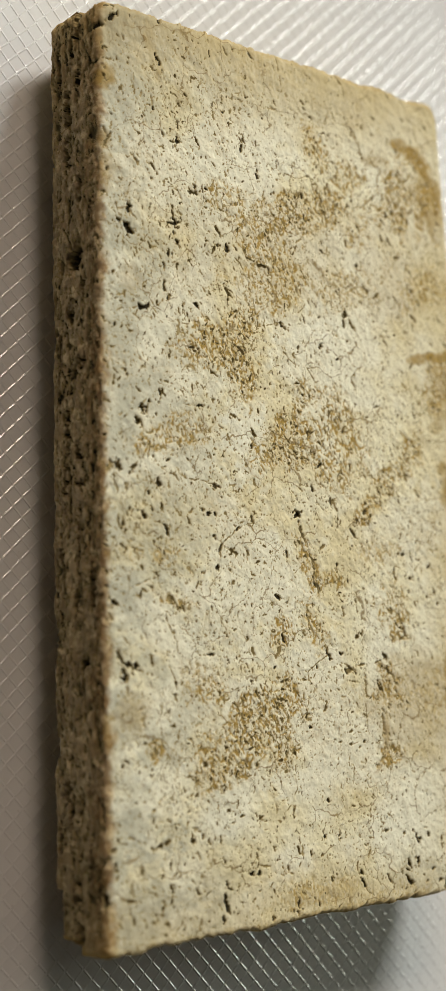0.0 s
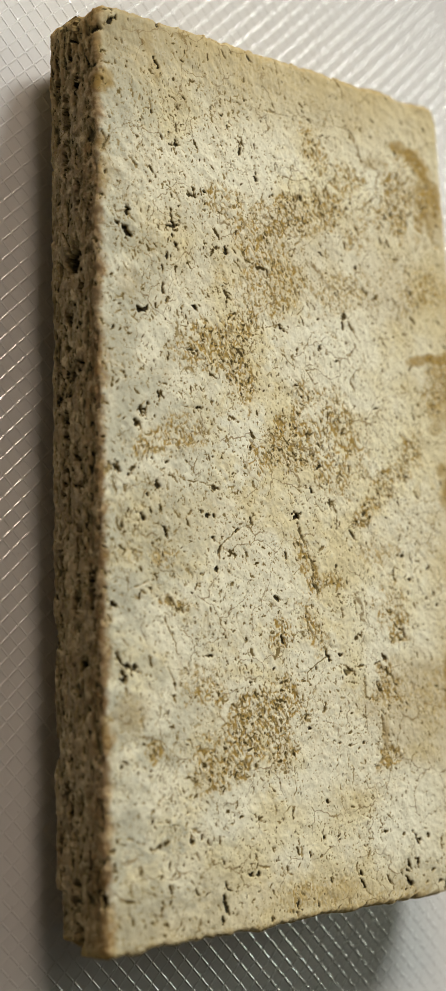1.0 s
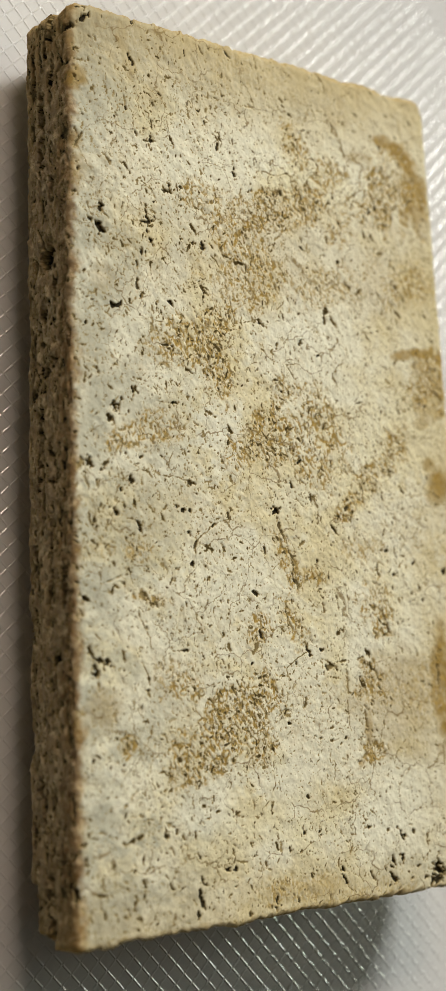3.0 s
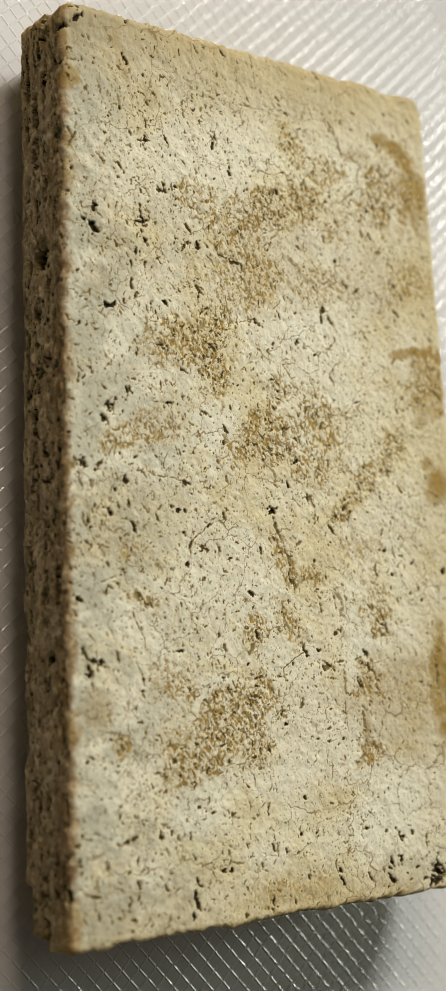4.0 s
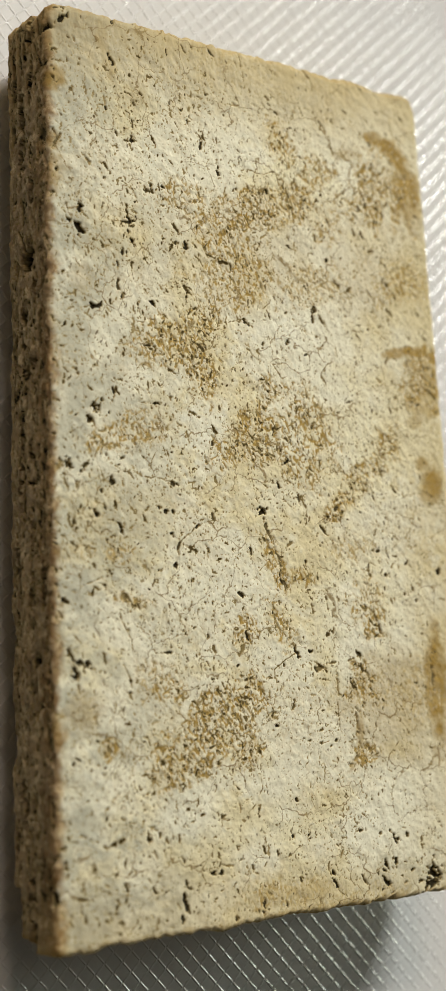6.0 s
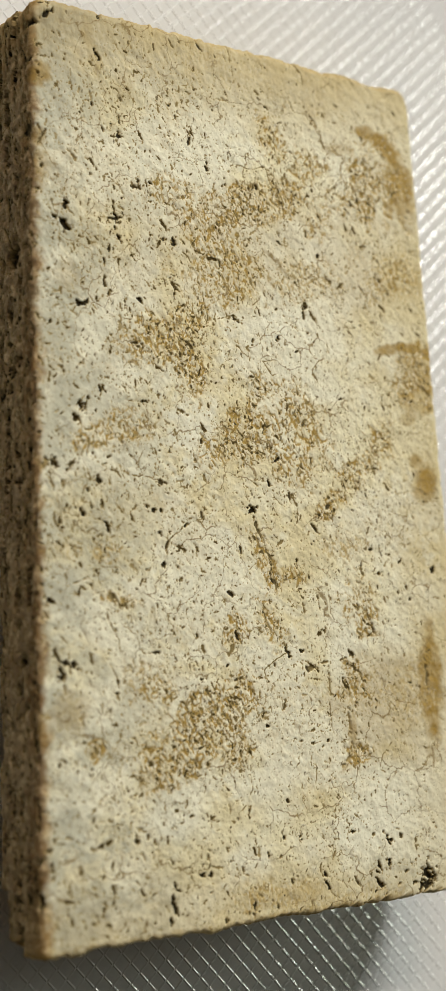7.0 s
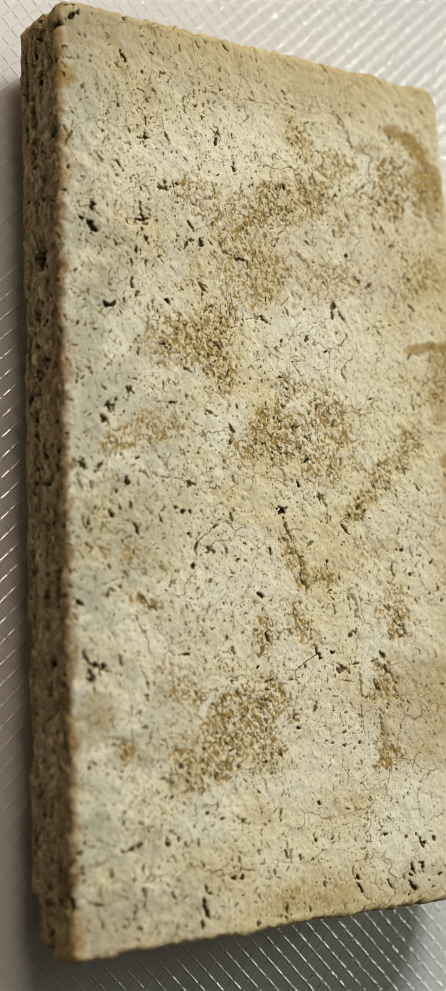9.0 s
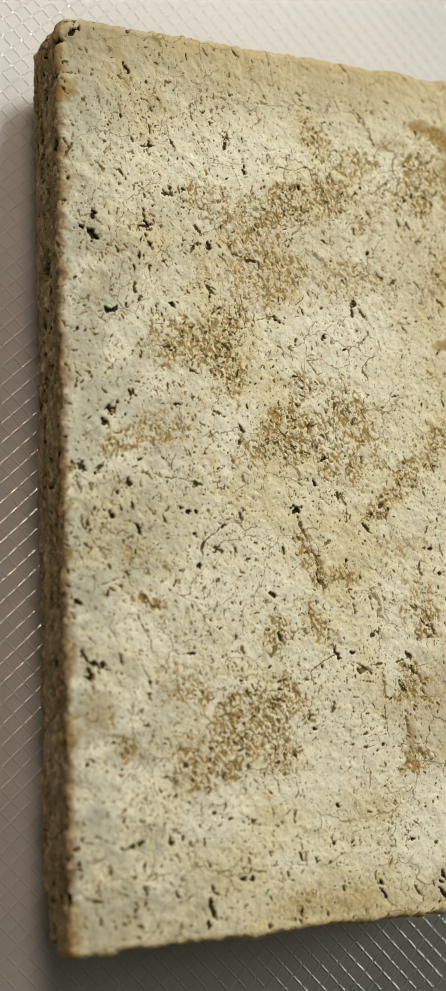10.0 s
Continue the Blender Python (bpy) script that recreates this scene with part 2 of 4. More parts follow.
GRAINY_D = [
    (7.5, -22.5, 4.6, 2.1, 3, 0.25),
    (63.7, -107.2, 12.1, 2.8, -1, 0.22),
    (88.8, -110.2, 13.0, 2.3, 2, 0.22),
]
# smooth brown stains
SMOOTH_A = [
    (105.6, 100.5, 3.3, 1.8, 5, 0.8),
    (110.4, 98.8, 3.3, 2.3, -13, 0.9),
    (114.4, 95.4, 4.0, 2.6, -56, 0.95),
    (117.3, 89.4, 6.3, 3.4, -80, 0.95),
    (117.9, 85.7, 8.4, 5.6, 86, 0.8),
    (118.6, 80.4, 4.2, 2.6, 19, 0.7),
    (114.1, 80.6, 3.5, 2.0, 59, 0.6),
    (113.0, 78.5, 2.4, 1.8, 31, 0.5),
    (109.7, 37.4, 4.4, 1.5, 8, 0.8),
    (118.1, 38.9, 6.0, 1.5, 4, 0.95),
    (124.8, 38.4, 3.5, 1.9, 6, 0.9),
    (122.0, 22.4, 5.0, 2.6, 23, 0.6),
    (121.7, 0.3, 5.4, 3.3, 66, 0.85),
    (118.6, 6.5, 2.3, 1.9, 65, 0.7),
    (92.0, -66.8, 6.4, 1.3, 83, 0.6),
    (93.0, -71.8, 2.3, 1.6, 35, 0.5),
]
SMOOTH_B = [
    (89.7, -75.5, 2.5, 0.8, 54, 0.6),
    (96.2, -55.1, 4.1, 3.2, 83, 0.35),
    (105.1, -59.5, 14.4, 11.3, 3, 0.42),
    (108.0, -69.8, 11.7, 7.5, -1, 0.32),
    (2.3, 95.5, 3.2, 2.4, 39, 0.75),
    (16.0, 108.9, 4.3, 2.0, -83, 0.5),
    (17.8, 103.7, 4.2, 2.0, -76, 0.4),
    (87.0, 106.7, 7.9, 6.0, 44, 0.4),
    (94.5, 93.5, 5.8, 1.5, 12, 0.4),
    (26.3, 98.0, 6.3, 2.7, 85, 0.28),
    (9.4, 45.0, 3.6, 2.5, 80, 0.3),
    (7.7, -60.7, 4.7, 3.8, 90, 0.35),
    (1.7, -64.2, 3.8, 2.0, 90, 0.3),
    (67.8, -107.2, 14.3, 2.5, -1, 0.4),
    (1.8, 79.3, 2.7, 2.1, 70, 0.5),
    (2.1, 72.8, 3.7, 2.5, 79, 0.35),
]
SMOOTH_C = [
    (104.7, 106.4, 10.5, 7.2, 28, 0.22),
    (1.0, 105.5, 2.4, 1.7, 72, 0.4),
    (63.9, 60.2, 28.5, 13.8, 13, 0.2),
    (107.3, 63.4, 20.6, 15.9, 30, 0.22),
    (85.7, 104.2, 27.4, 9.5, 5, 0.2),
    (120.0, -56.0, 16.2, 3.7, 86, 0.88),
    (121.7, -51.7, 8.7, 2.3, 86, 0.8),
    (120.3, 29.2, 8.9, 5.6, 80, 0.5),
    (125.1, 30.6, 8.6, 2.1, 85, 0.65),
    (116.6, 18.5, 3.3, 1.8, 24, 0.5),
    (119.8, 35.2, 6.1, 1.7, 3, 0.6),
    (92.5, -66.3, 5.9, 0.8, 83, 0.4),
    (92.1, -73.2, 1.9, 1.5, 27, 0.6),
]
# limy pale patches
PALE_A = [
    (73.8, 37.0, 16.0, 8.0, 10, 0.95),
    (43.6, 10.0, 12.6, 6.9, 75, 0.95),
    (36.1, 22.4, 7.9, 4.9, 11, 0.7),
    (43.3, -35.5, 21.9, 14.6, 3, 0.8),
    (18.0, -74.4, 11.8, 8.3, -4, 0.75),
    (22.9, -58.8, 10.9, 5.2, -1, 0.7),
    (71.8, -61.3, 10.1, 7.5, 0, 0.8),
    (107.9, -11.3, 11.8, 10.4, 29, 0.8),
    (59.5, 86.8, 9.0, 5.8, 22, 0.8),
    (19.9, 64.7, 13.6, 8.1, 17, 0.4),
    (8.2, 25.7, 14.3, 7.1, 87, 0.35),
    (91.1, 24.8, 16.2, 9.1, 83, 0.4),
    (98.3, -15.3, 14.0, 8.7, 6, 0.6),
    (50.7, -79.0, 7.9, 4.1, -3, 0.8),
    (88.0, -38.1, 9.1, 8.4, 25, 0.4),
    (108.9, -34.3, 10.7, 9.4, 71, 0.5),
]
PALE_B = [
    (67.8, -4.9, 12.8, 5.1, 5, 0.5),
    (89.0, 75.2, 10.0, 7.8, 37, 0.45),
    (27.7, -9.0, 11.4, 7.9, 8, 0.4),
    (5.0, -73.8, 7.3, 5.5, -89, 0.5),
]
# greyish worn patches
GREY_A = [
    (9.0, -90.7, 10.7, 4.9, -5, 0.95),
    (18.3, -104.5, 12.4, 3.8, -6, 0.7),
    (5.9, -11.9, 16.9, 6.3, 88, 0.65),
    (3.3, 34.6, 41.2, 5.3, 89, 0.7),
    (3.8, -34.7, 19.5, 6.2, 89, 0.65),
    (107.1, -105.2, 10.2, 4.3, -5, 0.5),
    (74.3, 103.6, 7.0, 3.5, 18, 0.4),
    (23.0, -10.9, 9.3, 6.3, 7, 0.35),
    (5.3, 73.5, 21.3, 6.5, 88, 0.7),
    (18.6, 94.6, 13.1, 10.3, 53, 0.3),
    (44.4, 102.2, 16.2, 5.4, 5, 0.35),
]
# pits and gouges: x, y, half length, half width, turn, how dark
PITS_A = [
    (-0.9, 108.1, 2.24, 0.66, 7, 1),
    (3.5, 113.1, 1.53, 0.53, -40, 0.9),
    (4.7, 111.1, 2.08, 0.53, 41, 1),
    (-0.5, 99.3, 1.46, 0.35, 15, 1),
    (3.1, 100.3, 2.40, 0.22, 7, 0.62),
    (1.9, 113.0, 0.90, 0.32, -5, 0.88),
    (8.4, 114.9, 1.48, 0.28, 19, 0.79),
    (17.8, 114.8, 1.31, 0.45, -70, 0.9),
    (18.4, 104.6, 1.49, 0.46, -63, 0.9),
    (1.7, 95.2, 1.10, 0.42, -73, 0.6),
    (7.9, 106.9, 0.90, 0.35, -67, 0.62),
    (23.7, 111.9, 0.41, 0.31, 56, 0.53),
    (29.0, 114.9, 0.41, 0.31, 55, 0.62),
    (38.6, 115.1, 1.25, 0.24, 5, 0.7),
    (29.3, 101.3, 1.48, 0.34, 88, 0.62),
    (4.3, 86.0, 1.70, 0.43, -46, 0.9),
]
PITS_B = [
    (6.4, 90.1, 0.38, 0.30, 59, 0.7),
    (16.8, 90.6, 0.80, 0.44, -72, 0.9),
    (16.6, 92.6, 1.33, 0.26, -77, 0.44),
    (25.2, 93.7, 0.85, 0.27, -75, 0.7),
    (24.7, 88.6, 1.03, 0.26, -85, 0.79),
    (24.4, 83.9, 1.24, 0.43, -87, 1),
    (24.0, 83.4, 1.54, 0.30, 5, 0.79),
    (19.6, 84.8, 0.93, 0.27, -69, 0.7),
    (2.5, 78.9, 2.05, 0.35, 64, 0.7),
    (3.8, 79.3, 0.37, 0.30, 59, 0.53),
    (45.7, 86.4, 1.49, 0.34, 78, 0.88),
    (47.3, 84.7, 0.31, 0.25, 50, 0.7),
    (50.9, 80.1, 1.73, 0.38, -84, 0.88),
    (30.7, 92.1, 0.40, 0.31, 54, 0.62),
    (34.6, 92.4, 0.41, 0.32, 53, 0.7),
    (43.8, 97.0, 0.79, 0.29, -73, 0.7),
]
PITS_C = [
    (45.2, 97.0, 0.31, 0.24, 51, 0.62),
    (41.7, 92.0, 0.71, 0.28, -82, 0.79),
    (47.8, 100.9, 0.42, 0.33, 51, 0.79),
    (1.3, 65.9, 1.22, 0.38, -9, 0.8),
    (2.6, 72.0, 0.46, 0.37, 60, 0.8),
    (15.9, 72.0, 0.47, 0.38, 57, 0.7),
    (19.7, 72.1, 0.29, 0.23, 56, 0.62),
    (9.2, 63.4, 1.25, 0.77, -51, 1),
    (5.5, 59.7, 1.02, 0.67, -48, 1),
    (7.9, 59.1, 0.86, 0.45, -5, 0.9),
    (8.8, 57.6, 1.66, 0.84, -67, 1),
    (5.9, 55.6, 0.68, 0.35, 52, 0.9),
    (3.9, 62.1, 0.36, 0.30, 60, 0.62),
    (22.5, 62.9, 0.88, 0.57, -17, 1),
    (23.0, 61.9, 1.72, 0.36, 10, 0.9),
    (18.6, 60.7, 1.00, 0.26, -72, 0.7),
]
PITS_D = [
    (23.2, 58.5, 1.84, 0.52, -77, 0.9),
    (24.4, 57.0, 1.01, 0.71, -58, 1),
    (21.1, 54.1, 0.77, 0.35, -59, 0.79),
    (24.2, 64.9, 0.29, 0.23, 55, 0.7),
    (28.6, 71.0, 1.25, 0.31, -3, 0.79),
    (30.0, 71.9, 1.08, 0.36, -79, 0.79),
    (33.5, 72.8, 0.76, 0.43, -19, 0.9),
    (33.4, 67.8, 0.39, 0.32, 53, 0.62),
    (35.4, 67.7, 0.39, 0.32, 52, 0.62),
    (37.1, 58.5, 0.69, 0.35, 85, 0.79),
    (39.9, 58.7, 1.34, 0.46, -69, 1),
    (40.9, 59.7, 0.30, 0.24, 51, 0.79),
    (48.4, 70.7, 1.12, 0.38, -71, 0.7),
    (27.7, 81.2, 0.29, 0.24, 54, 0.62),
    (28.2, 80.3, 0.30, 0.24, 54, 0.62),
    (59.1, 113.3, 2.78, 0.20, -80, 0.62),
]
PITS_E = [
    (73.0, 115.5, 1.25, 0.33, 9, 0.7),
    (82.2, 114.0, 2.32, 0.33, -67, 0.53),
    (68.1, 103.0, 0.76, 0.31, -39, 0.79),
    (70.4, 105.3, 0.33, 0.26, 47, 0.62),
    (70.5, 100.9, 0.79, 0.39, -28, 0.79),
    (53.3, 96.6, 0.42, 0.33, 50, 0.79),
    (54.8, 97.7, 0.32, 0.25, 50, 0.62),
    (76.1, 96.9, 1.03, 0.31, -37, 0.79),
    (66.9, 77.7, 0.64, 0.50, -38, 1),
    (59.0, 73.0, 0.52, 0.42, 47, 0.9),
    (56.3, 78.1, 0.42, 0.33, 48, 0.79),
    (55.6, 75.9, 0.42, 0.33, 48, 0.7),
    (56.6, 76.5, 0.31, 0.25, 48, 0.7),
    (99.4, 78.1, 0.92, 0.73, 40, 0.7),
    (96.4, 79.2, 0.46, 0.36, 41, 0.53),
    (86.7, 61.3, 0.55, 0.44, 41, 1),
]
PITS_F = [
    (80.7, 69.1, 0.33, 0.26, 43, 0.7),
    (59.7, 55.9, 0.41, 0.34, 46, 0.79),
    (54.0, 55.1, 1.05, 0.28, -78, 0.79),
    (75.3, 58.0, 0.32, 0.26, 43, 0.7),
    (19.7, 50.6, 0.71, 0.42, -81, 0.9),
    (21.0, 53.5, 0.47, 0.39, 55, 1),
    (19.7, 44.9, 1.92, 0.42, -85, 0.8),
    (20.7, 42.2, 0.46, 0.39, 55, 0.9),
    (25.8, 50.2, 0.38, 0.31, 54, 0.79),
    (29.7, 41.5, 0.91, 0.42, -34, 1),
    (12.7, 38.6, 1.32, 0.63, -25, 1),
    (14.0, 38.7, 1.26, 0.55, 35, 1),
    (10.7, 38.3, 1.24, 0.27, 18, 0.62),
    (10.4, 36.3, 1.52, 0.24, -29, 0.53),
    (5.6, 40.6, 1.69, 0.21, 14, 0.53),
    (4.7, 39.6, 1.00, 0.34, 16, 0.7),
]
PITS_G = [
    (3.0, 33.1, 0.44, 0.37, 61, 0.8),
    (4.2, 33.3, 0.53, 0.45, 60, 0.9),
    (16.2, 37.4, 0.67, 0.25, -69, 0.7),
    (21.1, 31.7, 0.36, 0.31, 55, 0.62),
    (20.3, 29.8, 1.33, 0.22, -5, 0.62),
    (7.3, 26.6, 0.44, 0.38, 60, 0.6),
    (1.3, 23.6, 0.52, 0.45, 62, 0.7),
    (5.1, 17.7, 0.43, 0.38, 61, 0.7),
    (7.6, 21.1, 0.35, 0.30, 60, 0.62),
    (9.2, 21.3, 0.26, 0.23, 59, 0.62),
    (19.3, 20.7, 1.11, 0.29, -4, 0.7),
    (17.9, 17.6, 1.04, 0.42, -69, 0.9),
    (17.8, 16.1, 1.18, 0.30, 65, 0.7),
    (14.3, 15.0, 1.27, 0.54, 74, 0.8),
    (12.3, 13.0, 1.42, 0.81, -65, 0.85),
    (10.8, 10.0, 1.49, 0.64, -82, 0.8),
]
PITS_H = [
    (16.3, 12.2, 0.44, 0.39, 57, 0.9),
    (30.0, 15.6, 1.12, 0.36, 1, 1),
    (1.0, 5.7, 0.59, 0.52, 63, 0.6),
    (4.3, 5.6, 0.79, 0.23, -83, 0.62),
    (5.1, -1.7, 1.89, 0.71, -68, 0.8),
    (9.6, -1.5, 1.98, 0.43, 51, 0.8),
    (15.5, 1.6, 0.34, 0.31, 57, 0.79),
    (19.9, 1.1, 0.43, 0.39, 55, 0.8),
    (19.0, -0.7, 0.78, 0.27, 22, 0.7),
    (17.0, -5.0, 1.16, 0.49, -71, 0.9),
    (14.1, -7.6, 0.51, 0.46, 59, 0.9),
    (6.8, -5.8, 0.42, 0.38, 62, 0.6),
    (34.5, -4.4, 1.41, 0.44, -14, 0.8),
    (34.5, 3.5, 0.36, 0.32, 49, 0.79),
    (44.3, 3.0, 1.36, 0.18, -78, 0.62),
    (46.9, 6.8, 0.47, 0.42, 44, 0.8),
]
PITS_I = [
    (28.3, 30.3, 1.60, 0.37, -4, 0.8),
    (58.6, 40.3, 1.44, 0.56, -46, 0.9),
    (71.9, 44.5, 0.42, 0.35, 42, 0.79),
    (81.1, 44.6, 1.60, 0.40, -88, 0.79),
    (82.0, 46.4, 0.64, 0.53, 40, 0.8),
    (72.0, 36.6, 0.72, 0.61, 41, 0.9),
    (63.8, 34.8, 0.40, 0.34, 43, 0.79),
    (57.2, 27.5, 0.49, 0.42, 44, 0.9),
    (82.5, 39.2, 0.42, 0.35, 39, 0.79),
    (84.2, 36.9, 0.42, 0.36, 38, 0.79),
    (92.3, 47.8, 0.55, 0.45, 38, 0.7),
    (100.7, 43.5, 0.33, 0.27, 36, 0.79),
    (97.4, 44.0, 0.44, 0.36, 36, 0.7),
    (106.3, 45.0, 0.34, 0.28, 35, 0.7),
    (69.8, 18.1, 0.50, 0.43, 39, 1),
    (65.2, 22.3, 0.50, 0.43, 41, 0.9),
]
PITS_J = [
    (78.0, 22.0, 0.31, 0.26, 37, 0.7),
    (111.0, 13.4, 0.44, 0.37, 28, 0.88),
    (109.9, 24.8, 0.45, 0.37, 31, 0.7),
    (70.1, 3.4, 1.35, 0.45, 26, 1),
    (67.6, -2.5, 0.78, 0.47, -62, 1),
    (72.2, -0.8, 0.39, 0.35, 34, 0.79),
    (74.0, -5.4, 1.12, 0.39, -78, 0.79),
    (76.8, 4.6, 0.40, 0.35, 34, 0.88),
    (61.9, -10.3, 1.52, 0.75, 27, 1),
    (60.7, -9.5, 0.47, 0.43, 35, 1),
    (63.0, -13.6, 1.99, 0.37, -71, 0.7),
    (64.1, -16.2, 1.35, 0.37, -63, 0.66),
    (81.8, -13.7, 1.50, 0.38, -53, 0.79),
    (83.8, -10.5, 0.60, 0.53, 28, 0.8),
    (86.7, -7.9, 1.32, 0.43, 49, 0.8),
    (12.0, -12.8, 1.16, 0.53, -42, 0.9),
]
PITS_K = [
    (6.2, -15.3, 0.70, 0.39, -64, 0.8),
    (8.9, -12.3, 1.04, 0.29, 54, 0.53),
    (17.3, -11.2, 1.21, 0.23, -46, 0.7),
    (19.3, -16.7, 1.43, 0.56, -64, 0.9),
    (17.5, -18.4, 0.34, 0.31, 58, 0.7),
    (15.2, -19.2, 1.39, 0.39, -55, 0.9),
    (6.0, -20.9, 0.81, 0.29, -39, 0.79),
    (10.6, -21.6, 2.50, 0.21, -17, 0.62),
    (24.8, -21.1, 0.43, 0.40, 53, 0.9),
    (26.7, -11.3, 1.15, 0.30, 48, 0.62),
    (30.4, -11.0, 0.92, 0.45, -21, 0.9),
    (32.5, -11.6, 0.89, 0.52, -14, 1),
    (34.5, -11.3, 0.53, 0.49, 47, 0.9),
    (33.7, -17.2, 0.44, 0.41, 47, 0.9),
    (34.3, -17.8, 0.26, 0.24, 47, 0.79),
    (41.4, -15.0, 0.97, 0.37, 33, 0.9),
]
PITS_L = [
    (46.3, -12.0, 0.74, 0.35, -80, 0.79),
    (35.7, -20.5, 1.12, 0.32, 68, 0.79),
    (35.0, -24.9, 1.00, 0.51, -83, 1),
    (29.9, -26.4, 0.43, 0.40, 48, 0.9),
    (21.7, -27.4, 0.25, 0.24, 55, 0.7),
    (44.7, -20.3, 0.36, 0.33, 40, 0.7),
    (3.4, -34.5, 1.14, 0.58, -48, 0.9),
    (2.1, -33.8, 0.97, 0.37, -60, 0.8),
    (1.8, -37.3, 1.43, 0.22, -62, 0.53),
    (-0.2, -36.1, 0.40, 0.37, 75, 0.7),
    (14.4, -30.6, 0.33, 0.31, 62, 0.79),
    (10.4, -30.0, 2.57, 0.20, 20, 0.44),
    (19.8, -33.4, 0.94, 0.31, -59, 0.53),
    (23.8, -35.2, 1.06, 0.39, -53, 0.7),
    (28.9, -34.6, 0.34, 0.32, 48, 0.62),
    (27.9, -38.5, 0.33, 0.32, 48, 0.7),
]
PITS_M = [
    (28.3, -29.5, 1.07, 0.23, 63, 0.7),
    (43.3, -34.0, 0.35, 0.33, 35, 0.79),
    (20.8, -41.0, 1.50, 0.24, -79, 0.62),
    (8.0, -40.7, 0.32, 0.31, 72, 0.62),
    (43.9, -42.6, 1.23, 0.42, -58, 0.9),
    (31.7, -46.7, 1.39, 0.34, -4, 1),
    (34.8, -42.5, 0.34, 0.33, 38, 0.62),
    (44.9, -46.6, 0.26, 0.25, 25, 0.79),
    (4.5, -46.8, 1.41, 0.60, -69, 0.8),
    (6.8, -49.1, 1.16, 0.54, -19, 1),
    (6.1, -51.4, 1.68, 0.68, -73, 1),
    (7.0, -55.2, 1.35, 0.30, -82, 0.62),
    (9.5, -49.6, 1.22, 0.61, -77, 1),
    (9.6, -50.2, 1.31, 0.40, -19, 0.9),
    (14.5, -54.5, 0.32, 0.31, 80, 0.7),
    (20.9, -56.3, 0.40, 0.40, 70, 0.9),
]
PITS_N = [
    (34.3, -51.3, 0.33, 0.33, 30, 0.79),
    (29.6, -54.1, 0.25, 0.24, 36, 0.79),
    (6.6, -45.5, 0.24, 0.23, 77, 0.7),
    (63.5, -18.1, 1.48, 0.28, -73, 0.53),
    (65.4, -17.8, 1.26, 0.37, -80, 0.53),
    (67.1, -22.2, 2.46, 0.28, -65, 0.7),
    (67.2, -27.3, 1.74, 0.47, -79, 0.85),
    (68.6, -28.9, 1.68, 0.37, -79, 0.7),
    (57.9, -20.9, 1.07, 0.36, -85, 0.88),
    (75.7, -23.1, 1.10, 0.38, -85, 0.88),
    (82.7, -24.7, 0.49, 0.44, 24, 1),
    (79.5, -26.9, 0.73, 0.29, -68, 0.79),
    (97.3, -23.1, 0.92, 0.30, 77, 0.79),
    (103.5, -25.5, 0.73, 0.64, 19, 0.8),
    (100.9, -18.9, 0.52, 0.46, 22, 0.9),
    (99.3, -18.9, 0.42, 0.36, 22, 0.7),
]
PITS_O = [
    (54.6, -31.9, 0.98, 0.40, -36, 0.9),
    (82.3, -33.9, 1.91, 0.29, -78, 0.7),
    (73.4, -33.9, 1.04, 0.18, -47, 0.62),
    (64.5, -36.0, 0.67, 0.37, -77, 0.88),
    (66.3, -40.4, 2.45, 0.27, -65, 0.44),
    (77.4, -35.3, 1.46, 0.29, -83, 0.62),
    (57.7, -33.3, 0.37, 0.34, 28, 0.7),
    (71.7, -46.6, 1.19, 0.46, -70, 0.9),
    (76.3, -46.5, 0.48, 0.44, 15, 1),
    (67.6, -49.9, 0.37, 0.35, 14, 0.79),
    (77.7, -50.9, 1.11, 0.35, -51, 0.79),
    (56.0, -42.4, 1.35, 0.44, -68, 0.9),
    (99.2, -37.9, 2.11, 0.30, -64, 0.53),
    (100.2, -40.5, 1.14, 0.41, -77, 0.62),
    (99.1, -42.3, 0.41, 0.36, 14, 0.79),
    (92.8, -47.4, 1.49, 0.45, -47, 0.8),
]
PITS_P = [
    (90.1, -48.5, 1.93, 0.31, 21, 0.62),
    (83.1, -49.5, 1.44, 0.29, 4, 0.62),
    (85.0, -54.9, 3.54, 0.29, -89, 0.53),
    (93.6, -56.3, 2.31, 0.30, -87, 0.53),
    (93.6, -61.1, 1.27, 0.40, 87, 0.62),
    (91.2, -65.5, 3.20, 0.39, -86, 0.44),
    (91.9, -70.5, 2.41, 0.39, -78, 0.48),
    (90.7, -74.3, 2.58, 0.35, 44, 0.48),
    (64.7, -65.2, 0.45, 0.43, 4, 1),
    (70.1, -60.1, 1.50, 0.37, 78, 0.7),
    (72.9, -68.8, 0.37, 0.34, 2, 0.79),
    (75.0, -69.7, 0.37, 0.35, 2, 0.7),
    (78.9, -70.2, 0.47, 0.43, 2, 0.8),
    (82.0, -71.2, 0.38, 0.35, 2, 0.7),
    (83.9, -69.7, 0.48, 0.44, 2, 0.8),
    (122.7, -24.0, 1.06, 0.55, -84, 1),
]
